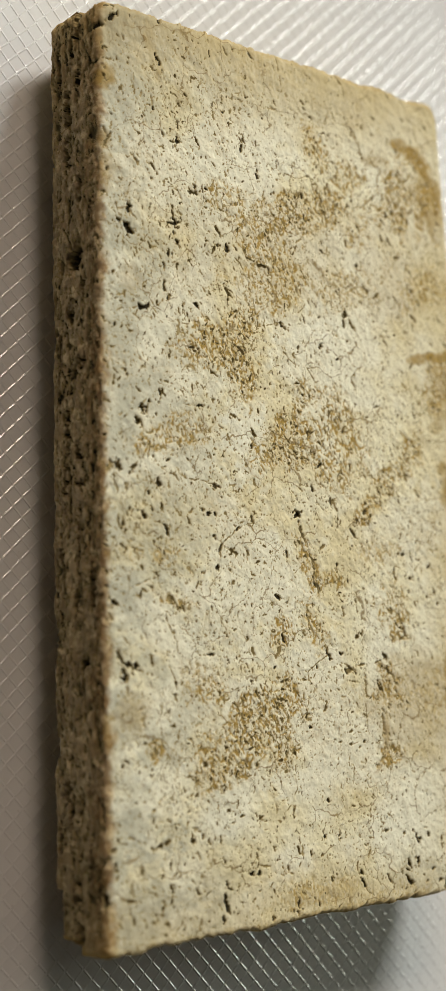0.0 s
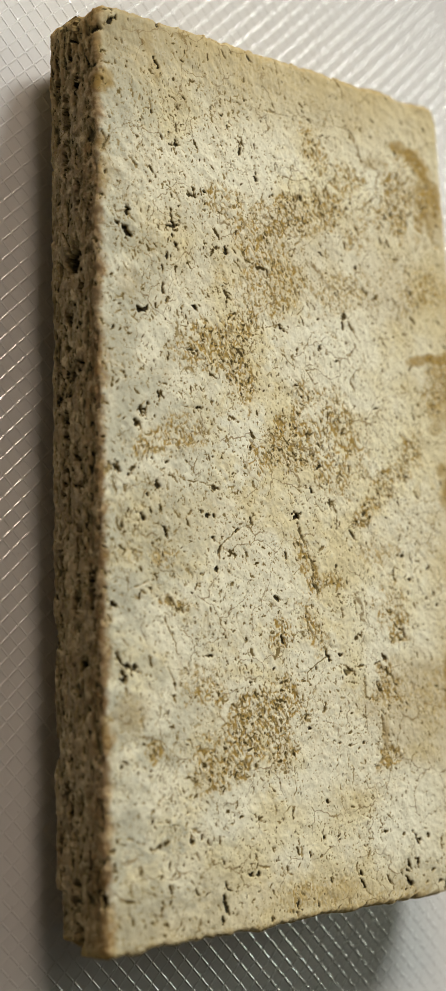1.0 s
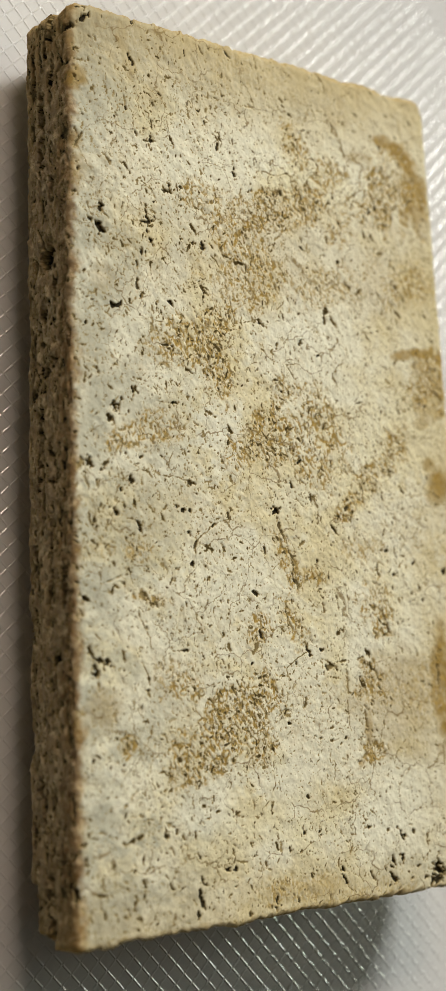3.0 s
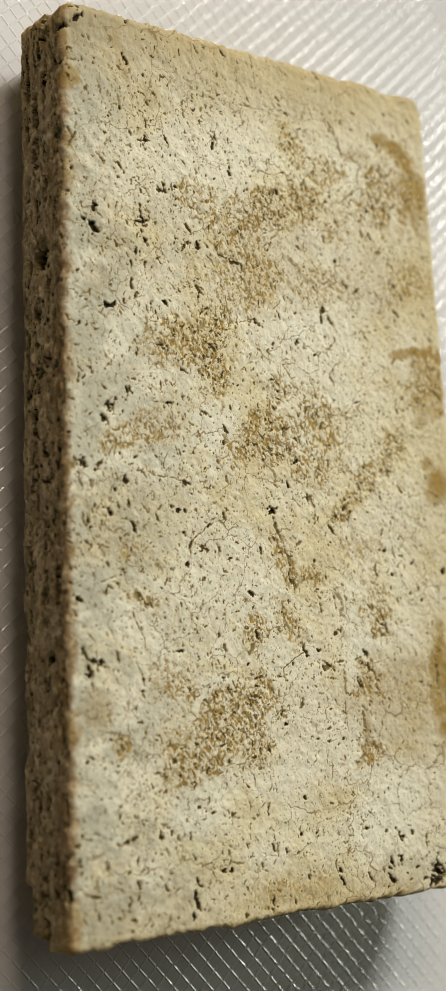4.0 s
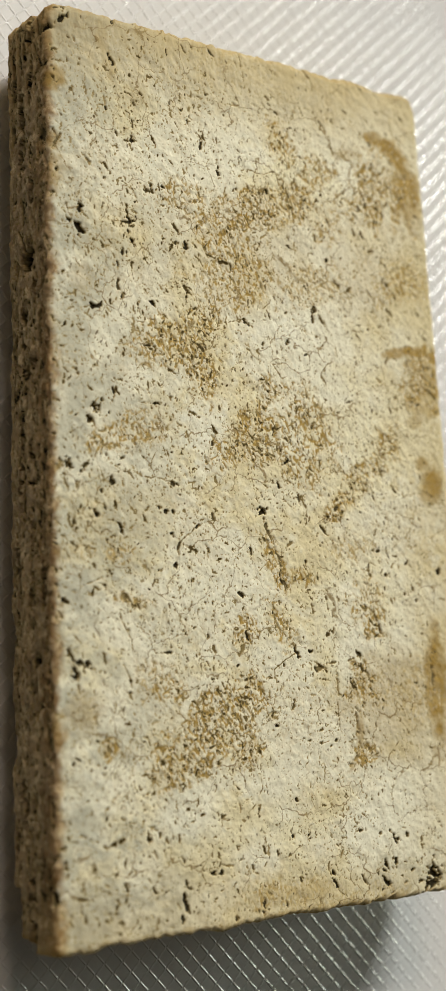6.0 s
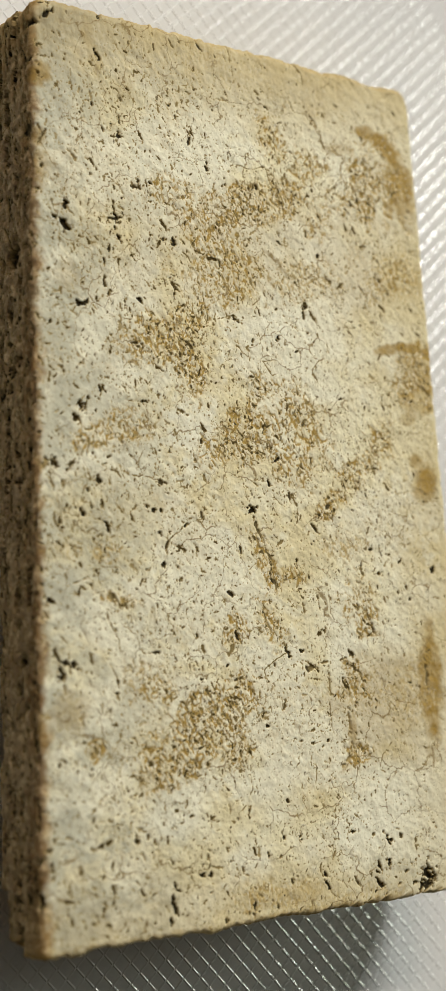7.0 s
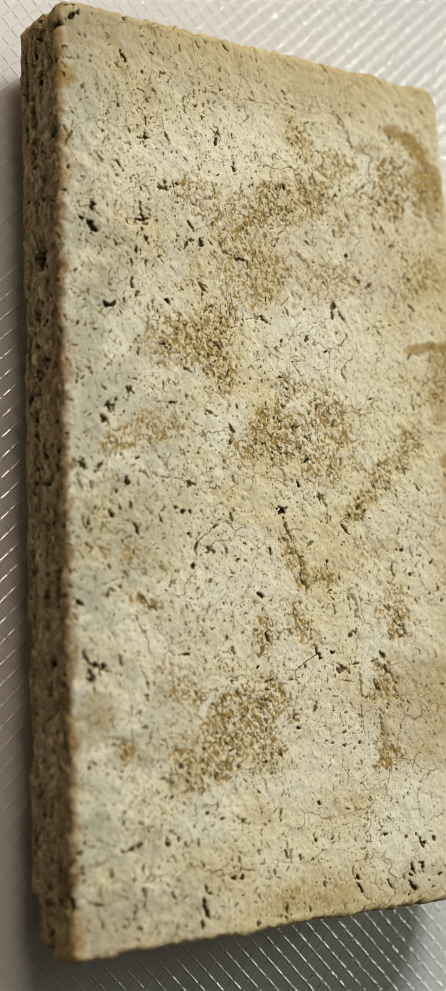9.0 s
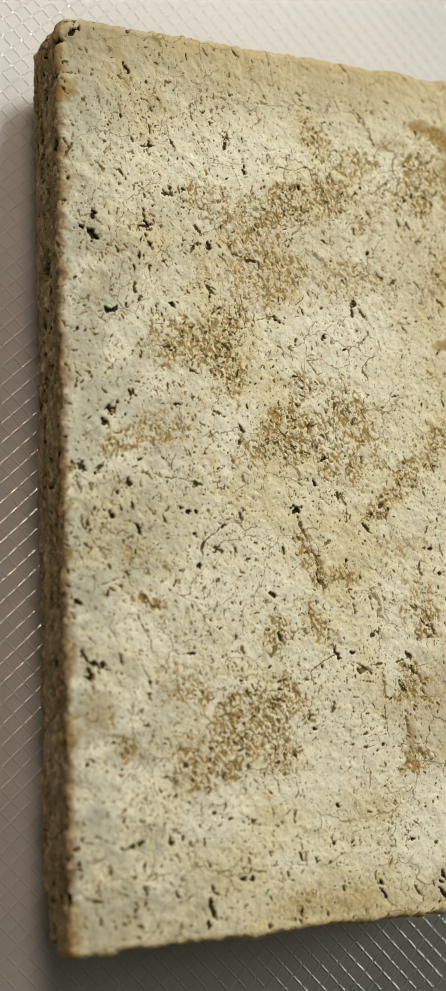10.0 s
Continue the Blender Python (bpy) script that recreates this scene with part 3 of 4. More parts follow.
PITS_Q = [
    (114.0, -32.5, 0.43, 0.37, 16, 0.79),
    (118.8, -53.6, 3.78, 0.43, -90, 0.62),
    (55.6, -53.4, 0.45, 0.42, 14, 0.8),
    (52.9, -49.9, 0.35, 0.34, 18, 0.88),
    (62.7, -52.8, 0.27, 0.26, 13, 0.88),
    (14.8, -69.8, 1.02, 0.30, -71, 0.62),
    (6.5, -71.9, 0.65, 0.22, -69, 0.7),
    (27.0, -77.5, 0.49, 0.47, -35, 0.6),
    (15.2, -75.1, 0.24, 0.23, -56, 0.7),
    (24.6, -84.2, 0.32, 0.31, -39, 0.7),
    (19.9, -87.2, 0.71, 0.37, -62, 1),
    (18.0, -85.6, 0.24, 0.23, -47, 0.7),
    (21.2, -87.1, 0.77, 0.13, -10, 0.79),
    (25.5, -91.2, 1.43, 0.47, -76, 0.8),
    (28.3, -90.9, 0.82, 0.32, 89, 0.7),
    (27.4, -95.4, 1.40, 0.23, -69, 0.62),
]
PITS_R = [
    (-0.7, -94.1, 0.87, 0.51, -89, 0.8),
    (1.7, -91.8, 0.39, 0.36, -57, 0.7),
    (2.6, -95.0, 0.81, 0.42, -66, 0.9),
    (-1.3, -101.5, 1.23, 0.37, -15, 1),
    (-0.2, -103.3, 1.74, 0.64, -78, 1),
    (25.5, -101.0, 0.83, 0.22, -57, 0.79),
    (26.9, -103.5, 1.50, 0.30, -65, 0.79),
    (21.4, -98.3, 0.32, 0.30, -42, 0.62),
    (35.9, -102.4, 1.11, 0.39, -70, 1),
    (36.8, -103.6, 1.51, 0.20, -22, 0.79),
    (35.5, -106.5, 2.33, 0.48, -75, 1),
    (34.6, -109.8, 1.07, 0.40, -76, 1),
    (39.0, -109.2, 0.64, 0.31, 39, 0.79),
    (43.9, -100.5, 1.28, 0.57, 17, 1),
    (46.1, -100.9, 0.51, 0.48, -25, 1),
    (40.0, -98.5, 0.25, 0.24, -28, 0.79),
]
PITS_S = [
    (45.4, -96.0, 0.62, 0.24, -64, 0.79),
    (14.6, -108.0, 1.13, 0.22, -69, 0.7),
    (10.7, -108.0, 0.32, 0.29, -48, 0.62),
    (3.6, -108.2, 0.31, 0.28, -51, 0.53),
    (24.0, -114.0, 1.23, 0.32, 3, 0.9),
    (70.1, -84.6, 0.89, 0.36, -82, 0.88),
    (58.1, -86.2, 0.74, 0.26, -81, 0.79),
    (68.5, -93.2, 0.46, 0.42, -12, 1),
    (73.5, -93.5, 0.46, 0.42, -11, 0.9),
    (74.1, -94.2, 0.37, 0.34, -11, 0.79),
    (77.4, -92.4, 0.59, 0.26, -56, 0.79),
    (76.1, -93.7, 0.37, 0.34, -10, 0.79),
    (63.4, -97.0, 0.97, 0.27, -85, 0.88),
    (67.1, -98.1, 0.27, 0.25, -15, 0.79),
    (91.0, -93.4, 0.49, 0.43, -7, 1),
    (52.0, -98.0, 0.26, 0.24, -21, 0.88),
]
PITS_T = [
    (46.2, -100.8, 0.84, 0.42, -80, 1),
    (55.7, -100.0, 0.83, 0.34, -70, 0.7),
    (81.2, -103.5, 0.96, 0.40, -43, 1),
    (81.8, -105.8, 1.65, 0.43, -57, 1),
    (91.5, -105.9, 1.35, 0.34, -53, 0.79),
    (89.7, -105.5, 0.39, 0.34, -12, 0.7),
    (99.5, -103.0, 1.31, 0.68, -75, 1),
    (98.5, -104.2, 0.50, 0.43, -10, 1),
    (103.0, -96.4, 1.24, 0.55, -55, 1),
    (102.5, -102.0, 1.66, 0.48, -72, 1),
    (103.8, -103.4, 0.40, 0.35, -8, 0.88),
    (99.4, -106.8, 1.46, 0.49, -38, 1),
    (98.3, -108.4, 0.50, 0.43, -11, 1),
    (102.3, -109.4, 0.40, 0.35, -10, 0.79),
    (116.9, -107.9, 4.22, 1.87, -86, 1),
    (114.9, -108.9, 0.73, 0.62, -9, 1),
]
PITS_U = [
    (114.1, -105.9, 0.52, 0.44, -8, 0.9),
    (106.8, -95.2, 0.83, 0.39, -65, 0.79),
    (70.7, -104.4, 0.75, 0.27, -81, 0.79),
    (66.4, -109.4, 0.71, 0.33, -61, 0.79),
    (50.8, -111.1, 0.82, 0.33, -70, 0.79),
    (59.0, -110.6, 0.98, 0.30, -45, 0.7),
    (45.9, -104.9, 0.43, 0.40, -26, 0.8),
    (100.9, -94.0, 0.40, 0.35, -6, 0.79),
    (97.5, -94.6, 0.40, 0.35, -7, 0.7),
    (108.3, -104.6, 0.51, 0.44, -8, 0.8),
    (111.7, -107.4, 0.52, 0.44, -9, 0.8),
    (113.9, -108.8, 0.41, 0.35, -9, 0.7),
    (105.9, -107.4, 0.41, 0.35, -9, 0.7),
    (110.1, -103.0, 0.31, 0.27, -7, 0.62),
]
# cracks, as paths over the face
CRACKS_A = [
    [(59.4, 40.4), (57.9, 41.5), (54.8, 40.1), (49.8, 39.1)],
    [(59.3, 40.0), (62.7, 39.8)],
    [(58.7, 33.1), (61.7, 30.3), (67.0, 29.7), (70.1, 26.1)],
    [(67.0, 29.7), (72.4, 30.7)],
    [(88.8, 33.5), (85.1, 31.3), (83.9, 29.3), (83.8, 22.3), (82.2, 17.7), (83.9, 14.4), (84.8, 10.1), (86.7, 3.2), (89.7, -3.5), (91.9, -6.0)],
    [(88.8, 33.5), (88.3, 37.3), (85.2, 42.9), (83.1, 46.7)],
    [(63.7, 44.4), (67.0, 46.6)],
    [(61.0, -7.0), (65.6, -5.9), (68.8, -6.6), (71.5, -8.4)],
    [(59.5, -0.4), (60.3, -7.1), (61.5, -9.5)],
]
CRACKS_B = [
    [(77.5, -4.3), (76.0, -12.9), (73.6, -18.1), (69.2, -21.7)],
    [(35.3, -23.7), (35.6, -20.1), (37.9, -17.7), (41.3, -15.0), (43.9, -13.6), (49.3, -13.0)],
    [(41.7, -14.7), (41.0, -11.5), (39.6, -8.3)],
    [(18.2, -36.7), (20.5, -42.0), (22.7, -47.4)],
    [(38.4, -37.1), (40.8, -39.5), (44.0, -43.1)],
    [(19.4, -49.6), (20.5, -51.5), (21.5, -55.0)],
    [(59.0, -69.0), (60.7, -64.3), (63.5, -60.3), (64.7, -56.3), (64.2, -51.4), (68.1, -48.2), (71.4, -46.6)],
    [(85.5, -68.3), (85.1, -61.6), (84.9, -56.6)],
    [(75.3, -68.8), (79.5, -70.5), (83.9, -69.2), (85.7, -68.3), (90.5, -69.8)],
]
CRACKS_C = [
    [(79.4, -71.4), (79.2, -77.1), (79.4, -82.0)],
    [(54.4, -30.4), (59.6, -26.2), (62.8, -24.4)],
    [(97.9, -22.3), (100.7, -22.6), (104.4, -23.2)],
    [(58.4, -74.6), (59.0, -80.2), (57.5, -84.8), (54.8, -86.2), (55.5, -89.4)],
    [(74.5, -77.7), (74.5, -82.5), (76.1, -84.6)],
    [(94.4, -81.1), (96.5, -83.7)],
    [(100.7, -77.2), (102.0, -73.9), (105.7, -70.6)],
    [(82.3, -106.9), (84.6, -109.0)],
    [(18.8, 36.3), (23.1, 36.2), (27.2, 36.5)],
]
CRACKS_D = [
    [(24.5, 16.3), (26.4, 15.5), (29.8, 15.5)],
    [(21.2, 20.8), (24.6, 18.2), (25.4, 16.1)],
    [(24.3, 22.7), (24.3, 24.4), (27.6, 28.0), (29.0, 30.6)],
    [(26.0, -2.8), (31.6, -3.5), (34.3, -4.5)],
    [(28.3, -1.0), (28.3, 0.9), (29.1, 2.6)],
    [(58.6, 116.0), (59.5, 110.7)],
    [(81.4, 115.9), (83.1, 112.0), (84.1, 109.4)],
    [(8.5, 42.9), (11.2, 41.7)],
    [(43.0, 56.8), (46.9, 50.6), (49.1, 44.1), (49.8, 39.1), (47.6, 32.9)],
]
CRACKS_E = [
    [(71.8, 95.7), (73.7, 88.8), (75.3, 82.7)],
    [(60.4, 82.6), (64.7, 82.3), (69.5, 83.3), (71.6, 79.3)],
    [(108.5, -0.6), (110.7, -3.3), (115.1, -2.3)],
    [(107.7, -14.9), (109.4, -17.5), (112.2, -19.2)],
    [(100.2, 11.3), (102.6, 13.3), (107.3, 11.9)],
]
# holes and gaps in the near long side: y, height, half length, half height
FAR_SIDE_GAPS = [
    (51.3, 18.9, 3.3, 2.45), (110.5, 20.8, 5.0, 1.1), (106.0, 18.8, 4.0, 0.7), (43.8, 22.6, 1.9, 0.8), (10.1, 15.4, 5.1, 0.81),
    (-4.8, 14.5, 4.3, 0.65), (2.6, 19.8, 1.8, 0.79), (-5.6, 20.8, 0.9, 1.1), (25.3, 21.0, 1.3, 1.12), (23.6, 18.2, 1.6, 0.65),
    (-21.0, 20.0, 5.8, 0.47), (-31.4, 26.0, 4.2, 0.92), (-34.3, 18.7, 2.3, 0.79), (-51.9, 21.3, 3.8, 0.62), (-79.3, 14.1, 2.0, 1.11),
]
NEAR_SIDE_GAPS = [
    (-84.3, 15.5, 3.4, 0.63), (-100.4, 18.4, 1.0, 1.23), (-103.5, 18.1, 1.5, 1.08), (-112.6, 19.1, 2.7, 1.07), (-90.4, 11.3, 2.6, 0.64),
    (37.2, 16.7, 2.1, 0.82), (90.6, 16.4, 5.0, 0.83), (101.0, 12.5, 4.9, 0.68), (97.3, 21.2, 2.7, 0.82), (67.9, 21.0, 2.9, 0.65),
    (77.9, 15.5, 3.0, 0.83), (62.1, 26.6, 2.1, 0.63), (23.7, 11.7, 5.3, 0.5), (-94.0, 24.2, 2.6, 0.6), (-22.6, 12.5, 3.6, 0.49),
]
TOP, UNDER, LENGTH, WIDTH = 30.0, 8.5, 230.0, 122.7
STEP, ARRIS = 0.22, 1.4


def on_grid(x, y):
    """From the flat place on the worn, flaring brick to the place on the square grid that it is shaped from."""
    y = (y - 0.02 * x) / (1 - 0.04 * x / LENGTH)
    return x * WIDTH / (WIDTH - 0.0533 * (y - LENGTH / 2)), y


def laid(rows):
    return [(*on_grid(row[0], row[1]), *row[2:]) for row in rows]


def ellipse(s, y, row):
    """Distance from the middle of an ellipse, 1 on its rim."""
    cx, cy, a, b, turn = row[:5]
    c, k = math.cos(radians(turn)), math.sin(radians(turn))
    u, v = (s - cx) * c + (y - cy) * k, (y - cy) * c - (s - cx) * k
    return np.sqrt((u / a) ** 2 + (v / b) ** 2)


def stamped(s, y, rows, ragged, soft=0.45):
    """The union of soft ellipses with ragged rims."""
    mask = np.zeros_like(s)
    for row in laid(rows):
        d = ellipse(s, y, row) + ragged
        mask = np.maximum(mask, row[5] * (1 - smooth_step(1.1 - soft, 1.1 + soft, d)))
    return mask


def dug(line_s, line_y, s, y, rows, height, dirt_shade, warp, depth, stain):
    """Digs pits into height and darkens the colour there for dirt and shade, each within its own window of the grid."""
    for row in rows:
        reach = 1.5 * max(row[2], row[3])
        i0, i1 = np.searchsorted(line_y, (row[1] - reach, row[1] + reach))
        j0, j1 = np.searchsorted(line_s, (row[0] - reach, row[0] + reach))
        if i1 <= i0 or j1 <= j0:
            continue
        w = np.s_[i0:i1, j0:j1]
        d = ellipse(s[w], y[w], row) + warp[w]
        inside = 1 - smooth_step(0.55, 1.2, d)
        size = min(row[3], 1.2)
        height[w] = np.minimum(height[w], height[w] * (1 - inside) - inside * depth * size)
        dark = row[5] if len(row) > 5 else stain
        dirt_shade[w] = np.maximum(dirt_shade[w], dark * (1 - smooth_step(0.75, 1.15, d)))


def cracked(line_s, line_y, s, y, lines, height, dirt_shade, width, wander):
    for line in lines:
        line = [on_grid(*place) for place in line]
        for (ax, ay), (bx, by) in zip(line, line[1:]):
            i0, i1 = np.searchsorted(line_y, (min(ay, by) - 2, max(ay, by) + 2))
            j0, j1 = np.searchsorted(line_s, (min(ax, bx) - 2, max(ax, bx) + 2))
            w = np.s_[i0:i1, j0:j1]
            px, py = s[w] + wander[0][w], y[w] + wander[1][w]
            dx, dy = bx - ax, by - ay
            k = np.clip(((px - ax) * dx + (py - ay) * dy) / (dx * dx + dy * dy), 0, 1)
            d = np.hypot(px - ax - k * dx, py - ay - k * dy)
            groove = 1 - smooth_step(width * 0.3, width * 1.3, d)
            height[w] -= 0.12 * groove * wander[2][w]
            dirt_shade[w] = np.maximum(dirt_shade[w], 0.85 * groove * wander[2][w])


def brick():
    # the ring of columns: s, distance in from the long side, height, and the way out of the surface
    ring = []
    for k in range(3):
        ring.append((-27.0 + k, 16.0 - 5 * k, -3.0 + 3.6 * k, 0.0, 0.0))
    for h in np.arange(UNDER, TOP - ARRIS, STEP):
        ring.append((h - TOP, 0.0 if h > UNDER + 1 else 0.6 * (UNDER + 1 - h), h, -1.0, 0.0))
    for a in np.linspace(0, math.pi / 2, 9)[:-1]:
        ring.append((ARRIS * (4 * a / math.pi - 1), ARRIS * (1 - math.cos(a)), TOP - ARRIS * (1 - math.sin(a)), -math.cos(a), math.sin(a)))
    for x in np.arange(ARRIS + 0.1, WIDTH - 2.2, STEP):
        ring.append((x, x, TOP, 0.0, 1.0))
    right = len(ring)
    for a in np.linspace(0, math.pi / 2, 9):
        ring.append((WIDTH - 2.2 + 2.2 * math.sin(a), WIDTH - 2.2 + 2.2 * math.sin(a), TOP - 2.2 + 2.2 * math.cos(a), math.sin(a), math.cos(a)))
    for k in range(1, 18):
        ring.append((WIDTH + k, WIDTH, TOP - 2.2 - k, 1.0, 0.0))
    for k in range(3):
        ring.append((WIDTH + 18 + k, WIDTH - 6 - 5 * k, 5.0 - 4.0 * k, 0.0, 0.0))
    ring = np.array(ring)
    line_s, line_x, line_z, nx, nz = ring.T
    line_y = np.arange(-LENGTH / 2, LENGTH / 2 + 0.01, STEP)
    y, s = np.meshgrid(line_y, line_s, indexing="ij")
    x, z = np.broadcast_to(line_x, s.shape).copy(), np.broadcast_to(line_z, s.shape).copy()
    side = s < 0.0

    # layers of colour, each with its own outline
    rag = 1.3 * (fractal(s, y, 7, 7, 11) - 0.5) + 1.5 * (fractal(0.8 * s - 0.6 * y, 0.6 * s + 0.8 * y, 1.7, 1.7, 17, 3) - 0.5)
    lean_a, lean_b = 0.5 * s - 0.87 * y, 0.87 * s + 0.5 * y
    grit = 0.36 * value_noise(lean_b, lean_a, 0.45, 1.0, 31) + 0.36 * value_noise(lean_b, lean_a, 0.34, 0.6, 32) + 0.28 * value_noise(s, y, 1.7, 1.9, 33)
    grainy = stamped(s, y, GRAINY_A + GRAINY_B + GRAINY_C + GRAINY_D, rag)
    grainy = np.clip(grainy + 0.14 * smooth_step(0.5, 0.75, fractal(s, y, 22, 22, 41)) * (s > 0), 0, 1)
    grainy = np.clip(1.35 * grainy, 0, 1)
    # in the stains a net of ochre runs between pale worm-like grains
    worm = np.abs(value_noise(lean_b, lean_a, 0.95, 1.5, 35) - 0.5) + 0.45 * np.abs(value_noise(s, y, 0.9, 1.1, 36) - 0.5)
    veins = 1 - smooth_step(0.15, 0.29, worm)
    ochre = np.clip(grainy * (0.27 + 1.05 * veins) * (0.65 + 0.9 * fractal(s, y, 5, 5, 37, 3)), 0, 1)
    brown = stamped(s, y, SMOOTH_A + SMOOTH_B + SMOOTH_C, 0.5 * rag, 0.5)
    brown = np.clip(brown * (0.7 + 0.7 * fractal(s, y, 2.2, 2.2, 51)), 0, 1)
    pale = stamped(s, y, PALE_A + PALE_B, 1.3 * rag, 0.7) * (0.6 + 0.4 * fractal(s, y, 1.6, 1.6, 61, 3))
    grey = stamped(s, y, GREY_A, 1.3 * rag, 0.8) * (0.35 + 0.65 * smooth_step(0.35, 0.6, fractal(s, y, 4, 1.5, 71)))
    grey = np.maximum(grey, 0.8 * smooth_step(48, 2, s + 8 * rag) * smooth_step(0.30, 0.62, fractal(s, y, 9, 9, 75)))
    # the ends and the far long side are browner than the middle
    rim = np.maximum(smooth_step(85, 118, y + 6 * rag), 0.5 * smooth_step(92, 125, s + 8 * rag))
    rim = np.maximum(rim, 0.6 * smooth_step(-96, -116, y + 8 * rag))
    brown = np.maximum(brown, 0.44 * rim)
    brown = np.maximum(brown, 0.7 * np.maximum(smooth_step(111, 115, y + rag), smooth_step(-112, -115, y + rag)))
    pale = np.maximum(pale, 0.65 * smooth_step(0.43, 0.60, fractal(s, y, 26, 26, 65) + 0.10 * smooth_step(60, 15, s)) * (1 - rim) * (s > 0))

    # relief: waves, grain and grit on the face, long flakes on the side
    height = 0.34 * (fractal(s, y, 24, 24, 101, 3) - 0.5) + 0.55 * (fractal(s, y, 4.0, 4.0, 111, 3) - 0.5)
    height += 0.34 * (fractal(lean_b, lean_a, 1.2, 1.6, 121, 3) - 0.5) * (1 - 0.35 * pale)
    height += grainy * (0.25 * (0.55 - grit) - 0.16 * veins)
    fleck = 0.6 * value_noise(lean_b, lean_a, 0.30, 0.58, 151) + 0.4 * value_noise(lean_b, lean_a, 0.24, 0.4, 152)
    thick = 0.16 * (fractal(s, y, 9, 9, 155) - 0.5) + 0.05 * grainy
    speckle = 0.8 * smooth_step(0.76, 0.80, fleck + thick)
    height -= 0.10 * speckle
    flakes = 0.6 * fractal(s, y, 2.2, 7.0, 131, 4) + 0.4 * fractal(s, y, 1.0, 2.4, 135, 3)
    over = smooth_step(-3.0, 1.5, s)
    height = over * height + (1 - over) * (1.8 * (flakes - 0.5) + 0.7 * (fractal(s, y, 0.8, 1.4, 141, 3) - 0.5))
    # hollows between the side's flakes: shade painted in along with dirt
    dirt_shade = np.where(side, 0.75 * smooth_step(0.42, 0.34, flakes) * smooth_step(-0.6, -2.5, s), 0.0)
    height = np.where(side, height - 0.6 * smooth_step(0.42, 0.34, flakes), height)
    spots = speckle * (1 - 0.3 * pale) * (1 - 0.55 * rim)

    spots = np.maximum(spots, 0.85 * grainy * smooth_step(0.76, 0.85, value_noise(lean_b, lean_a, 0.55, 0.9, 157)))

    # the near edge is knocked about
    height += np.exp(-((s / 2.6) ** 2)) * (1.4 * (fractal(s, y, 4, 5, 145, 4) - 0.45) + 0.2)

    # many small slanting pits, thicker where the face is grainy
    rng = np.random.default_rng(7)
    small = []
    crowd = fractal(s, y, 13, 13, 161)
    while len(small) < 4600:
        px, py = rng.uniform(0.5, WIDTH), rng.uniform(-114, 114)
        i, j = int((py + 115) / STEP), int(np.searchsorted(line_s, px))
        want = 0.34 + (0.40 if px < 50 else 0.0) - 0.2 * rim[i, min(j, right)] + 0.6 * grainy[i, min(j, right)] + 1.2 * max(0, crowd[i, min(j, right)] - 0.5) - 0.12 * pale[i, min(j, right)]
        if rng.random() > want:
            continue
        long = 0.22 + rng.gamma(1.3, 0.2)
        small.append((px, py, long, max(0.14, long * rng.uniform(0.2, 0.36)), rng.normal(-65, 42), rng.uniform(0.35, 1.0)))
    # slits between the flakes of the long side
    slits = []
    for n in range(1500):
        long = 0.35 + rng.gamma(1.4, 0.45)
        slits.append((rng.uniform(-20.5, -0.8), rng.uniform(-114, 114), long, rng.uniform(0.16, 0.36), rng.normal(90, 14), rng.uniform(0.5, 1.0)))
    warp = 1.5 * (fractal(lean_b, lean_a, 0.5, 0.8, 171, 2) - 0.5)
    torn = 2.4 * (fractal(lean_b, lean_a, 0.7, 1.1, 175, 3) - 0.5) + 1.2 * warp
    dug(line_s, line_y, s, y, small[::7], height, dirt_shade, 2.0 * warp, 0.9, 0.6)
    dug(line_s, line_y, s, y, [row for n, row in enumerate(small) if n % 7], height, spots, 2.0 * warp, 0.6, 0.6)
    dug(line_s, line_y, s, y, laid(PITS_A + PITS_B + PITS_C + PITS_D + PITS_E + PITS_F + PITS_G + PITS_H + PITS_I + PITS_J + PITS_K + PITS_L + PITS_M + PITS_N + PITS_O + PITS_P + PITS_Q + PITS_R + PITS_S + PITS_T + PITS_U), height, dirt_shade, torn, 1.2, 0.86)
    # slits, gaps and the hole of the long side have their inner shade painted dark
    dug(line_s, line_y, s, y, slits, height, dirt_shade, 1.5 * warp, 1.6, 0.7)
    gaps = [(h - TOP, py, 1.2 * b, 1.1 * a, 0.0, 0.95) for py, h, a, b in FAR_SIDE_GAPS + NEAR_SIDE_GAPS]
    dug(line_s, line_y, s, y, gaps[1:], height, dirt_shade, 1.2 * torn, 2.0, 1.0)
    dug(line_s, line_y, s, y, gaps[:1], height, dirt_shade, 0.4 * torn, 3.2, 1.0)
    wander = (1.6 * (fractal(s, y, 3, 3, 181, 3) - 0.5), 1.6 * (fractal(s, y, 3, 3, 191, 3) - 0.5), smooth_step(0.32, 0.62, fractal(s, y, 2, 2, 195, 2)))
    cracked(line_s, line_y, s, y, CRACKS_A + CRACKS_B + CRACKS_C + CRACKS_D + CRACKS_E, height, spots, 0.15, wander)
    # faint net of hair cracks
    net = np.abs(fractal(s, y, 13, 13, 201, 2) - 0.5)
    hair = (1 - smooth_step(0.0, 0.008, net)) * smooth_step(0.42, 0.55, fractal(s, y, 16, 16, 205, 2)) * (s > 0)
    net = np.abs(fractal(lean_a, lean_b, 8, 8, 203, 3) - 0.5)
    fine = (1 - smooth_step(0.0, 0.010, net)) * smooth_step(0.45, 0.6, fractal(s, y, 12, 12, 207, 2)) * (s > 0)
    hair = np.maximum(hair, 0.3 * fine)
    height -= 0.08 * hair
    spots = np.maximum(spots, 0.2 * hair)

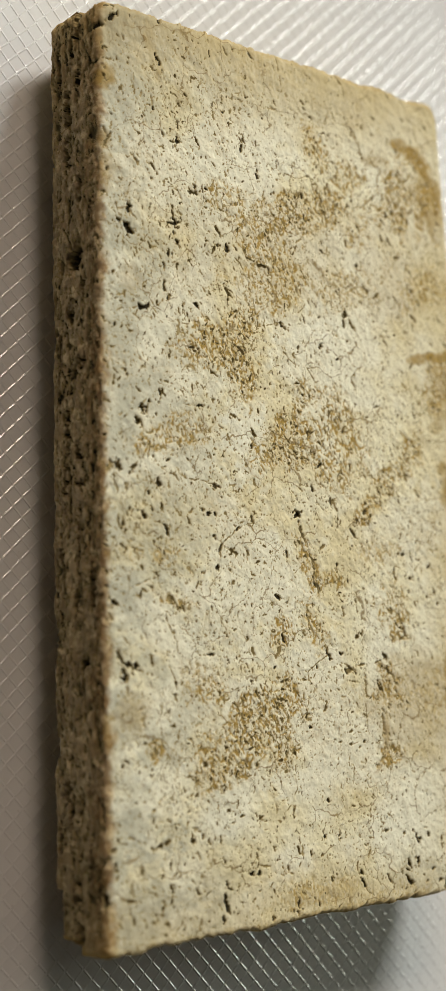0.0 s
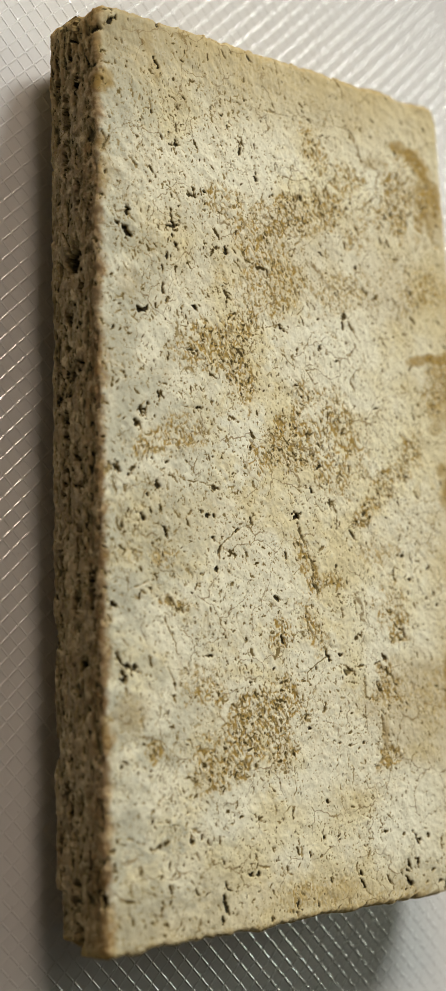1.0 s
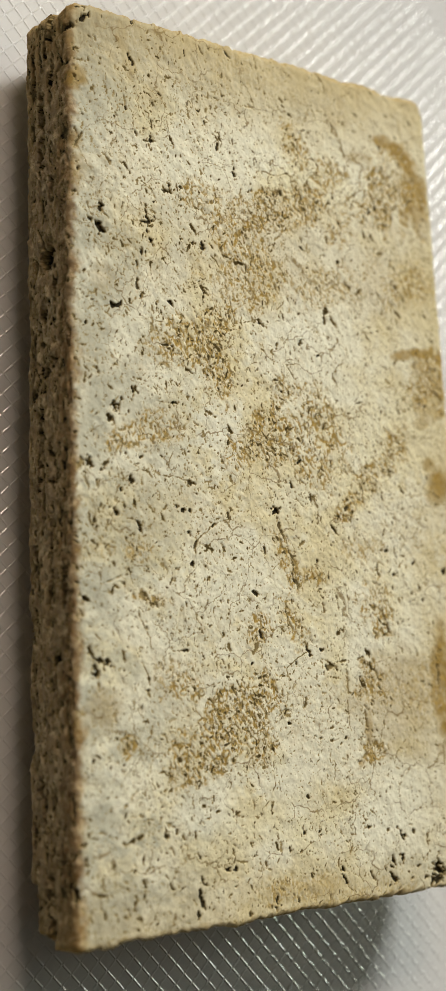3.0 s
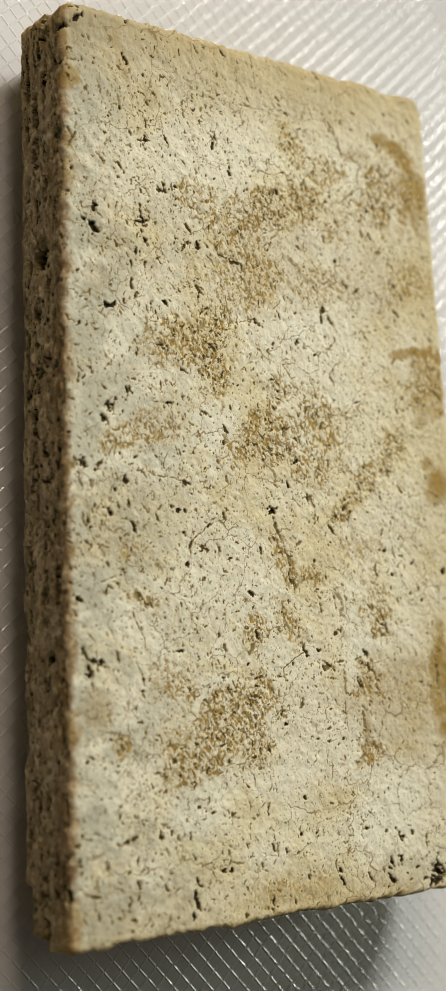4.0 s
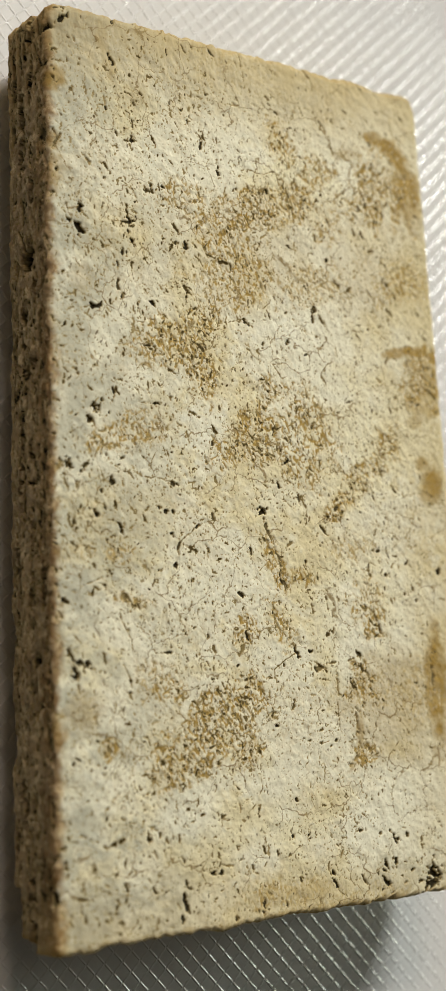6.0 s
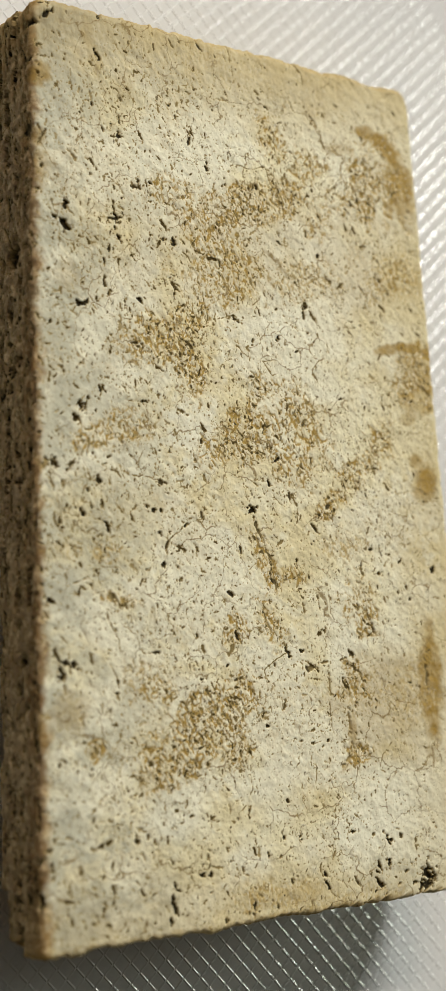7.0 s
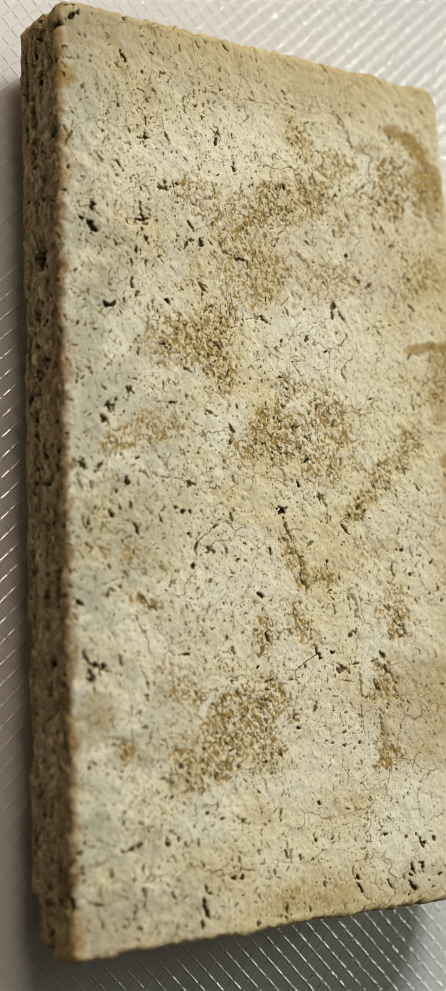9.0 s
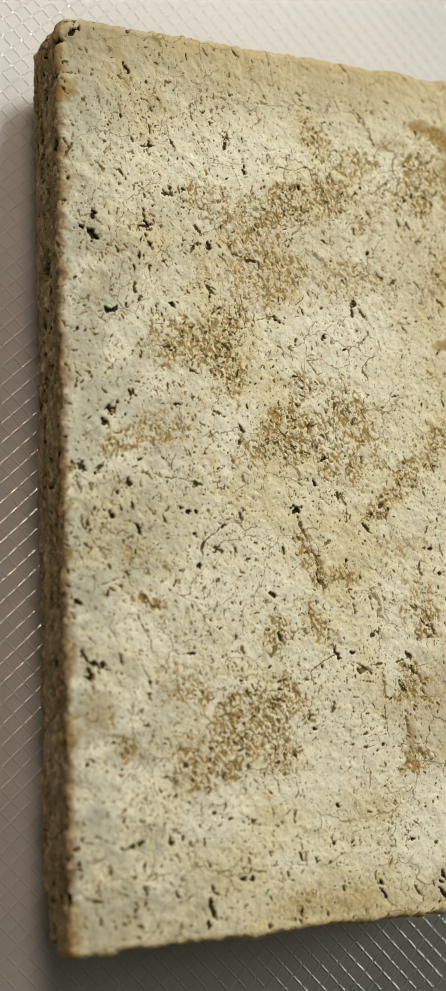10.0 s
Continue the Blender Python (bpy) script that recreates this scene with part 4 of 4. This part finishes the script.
    # shape: worn ends, flaring far side, rounded corners, chipped lower lip
    height = height * np.where(nz + np.abs(nx) > 0, 1, 0)
    x += nx * height
    z += nz * height
    wear = 2.0 * (fractal(s, y * 0.3, 5, 5, 211) - 0.5) + 1.0 * (fractal(s, y, 1.1, 1.1, 215, 3) - 0.5)
    body = np.clip((z - UNDER) / (TOP - UNDER), 0, 1)
    for end, radius in ((LENGTH / 2, 2.2), (-LENGTH / 2, 1.3)):
        d = np.clip(np.abs(end - y) / radius, 0, 1)
        z -= body * radius * (1 - np.sqrt(1 - (1 - d) ** 2))
    near_end = LENGTH / 2 - np.abs(y)
    turn = np.where(y > 0, np.where(s > -9.3, 5.0, 2.4), 1.8)
    plan_left, plan_right = np.clip(near_end / turn, 0, 1), np.clip(near_end / 5.5, 0, 1)
    tuck_left, tuck_right = turn * (1 - np.sqrt(1 - (1 - plan_left) ** 2)), 5.5 * (1 - np.sqrt(1 - (1 - plan_right) ** 2))
    across = np.clip(x / WIDTH, 0, 1)
    far_edge = WIDTH - 0.0533 * (y - LENGTH / 2) - tuck_right
    x = np.where(across > 0, tuck_left + across * (far_edge - tuck_left), x + tuck_left) + np.where(x > WIDTH, x - WIDTH, 0)
    lip = smooth_step(-15.5, -16.5, s) * (s < 0)
    x += lip * (1.6 * smooth_step(-101.5, -102.5, y) + 0.8 * (fractal(y * 0 + 1, y, 1, 9, 221) - 0.4))
    lower = smooth_step(-8.0, -9.5, s) * (s < 0)
    y2 = y + 0.04 * x * np.clip(0.5 - y / LENGTH, 0, 1)
    x += lower * 1.0 * (1 - np.sqrt(1 - (1 - np.clip(near_end / 6, 0, 1)) ** 2)) * (y > 0)
    y2 = y2 + lower * 1.3 * smooth_step(98, 115, y) + lower * 1.2 * smooth_step(-104, -115, y)
    y2 = y2 + wear * smooth_step(4, 0, near_end) * np.sign(-y)
    y2 = y2 + np.sign(y) * np.where(y > 0, 1.3, 1.0) * smooth_step(9, 0, near_end) * (1 - lower)
    # bump left standing on the near far corner
    z += 0.9 * np.exp(-((s - 3.5) ** 2 / 8 + (y - 111.5) ** 2 / 5)) * (s > -2)

    places = np.stack([x, y2, z], -1)
    middle = (TOP + UNDER) / 2 - 2
    caps = []
    for edge in (0, -1):
        rows = []
        for k in (0.75, 0.4, 0.0):
            row = places[edge].copy()
            row[:, 2] = middle + (row[:, 2] - middle) * k
            row[:, 1] += (0.4 if edge else -0.4) * (1 - k)
            rows.append(row)
        caps.append(np.array(rows))
    places = np.concatenate([caps[0][::-1], places, caps[1]]) * 0.001
    ob = grid_object("brick", places, CLAY, loop=True)

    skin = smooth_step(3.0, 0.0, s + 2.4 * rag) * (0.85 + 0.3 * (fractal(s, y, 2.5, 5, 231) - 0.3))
    for name, layer in (("ochre", ochre * ~side), ("brown", brown), ("pale", pale), ("grey", grey), ("fleck", spots), ("dirt_shade", dirt_shade), ("skin", np.clip(skin * (0.84 + 0.16 * smooth_step(-9.0, -3.0, s + 3.0 * rag)), 0, 1))):
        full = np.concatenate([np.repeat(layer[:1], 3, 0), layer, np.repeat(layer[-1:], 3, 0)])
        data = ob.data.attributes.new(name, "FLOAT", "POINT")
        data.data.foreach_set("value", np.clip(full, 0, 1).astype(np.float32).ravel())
    return ob


tagged(brick(), "weathered cream clay brick with ochre stains and pits on white sheet", "brick")
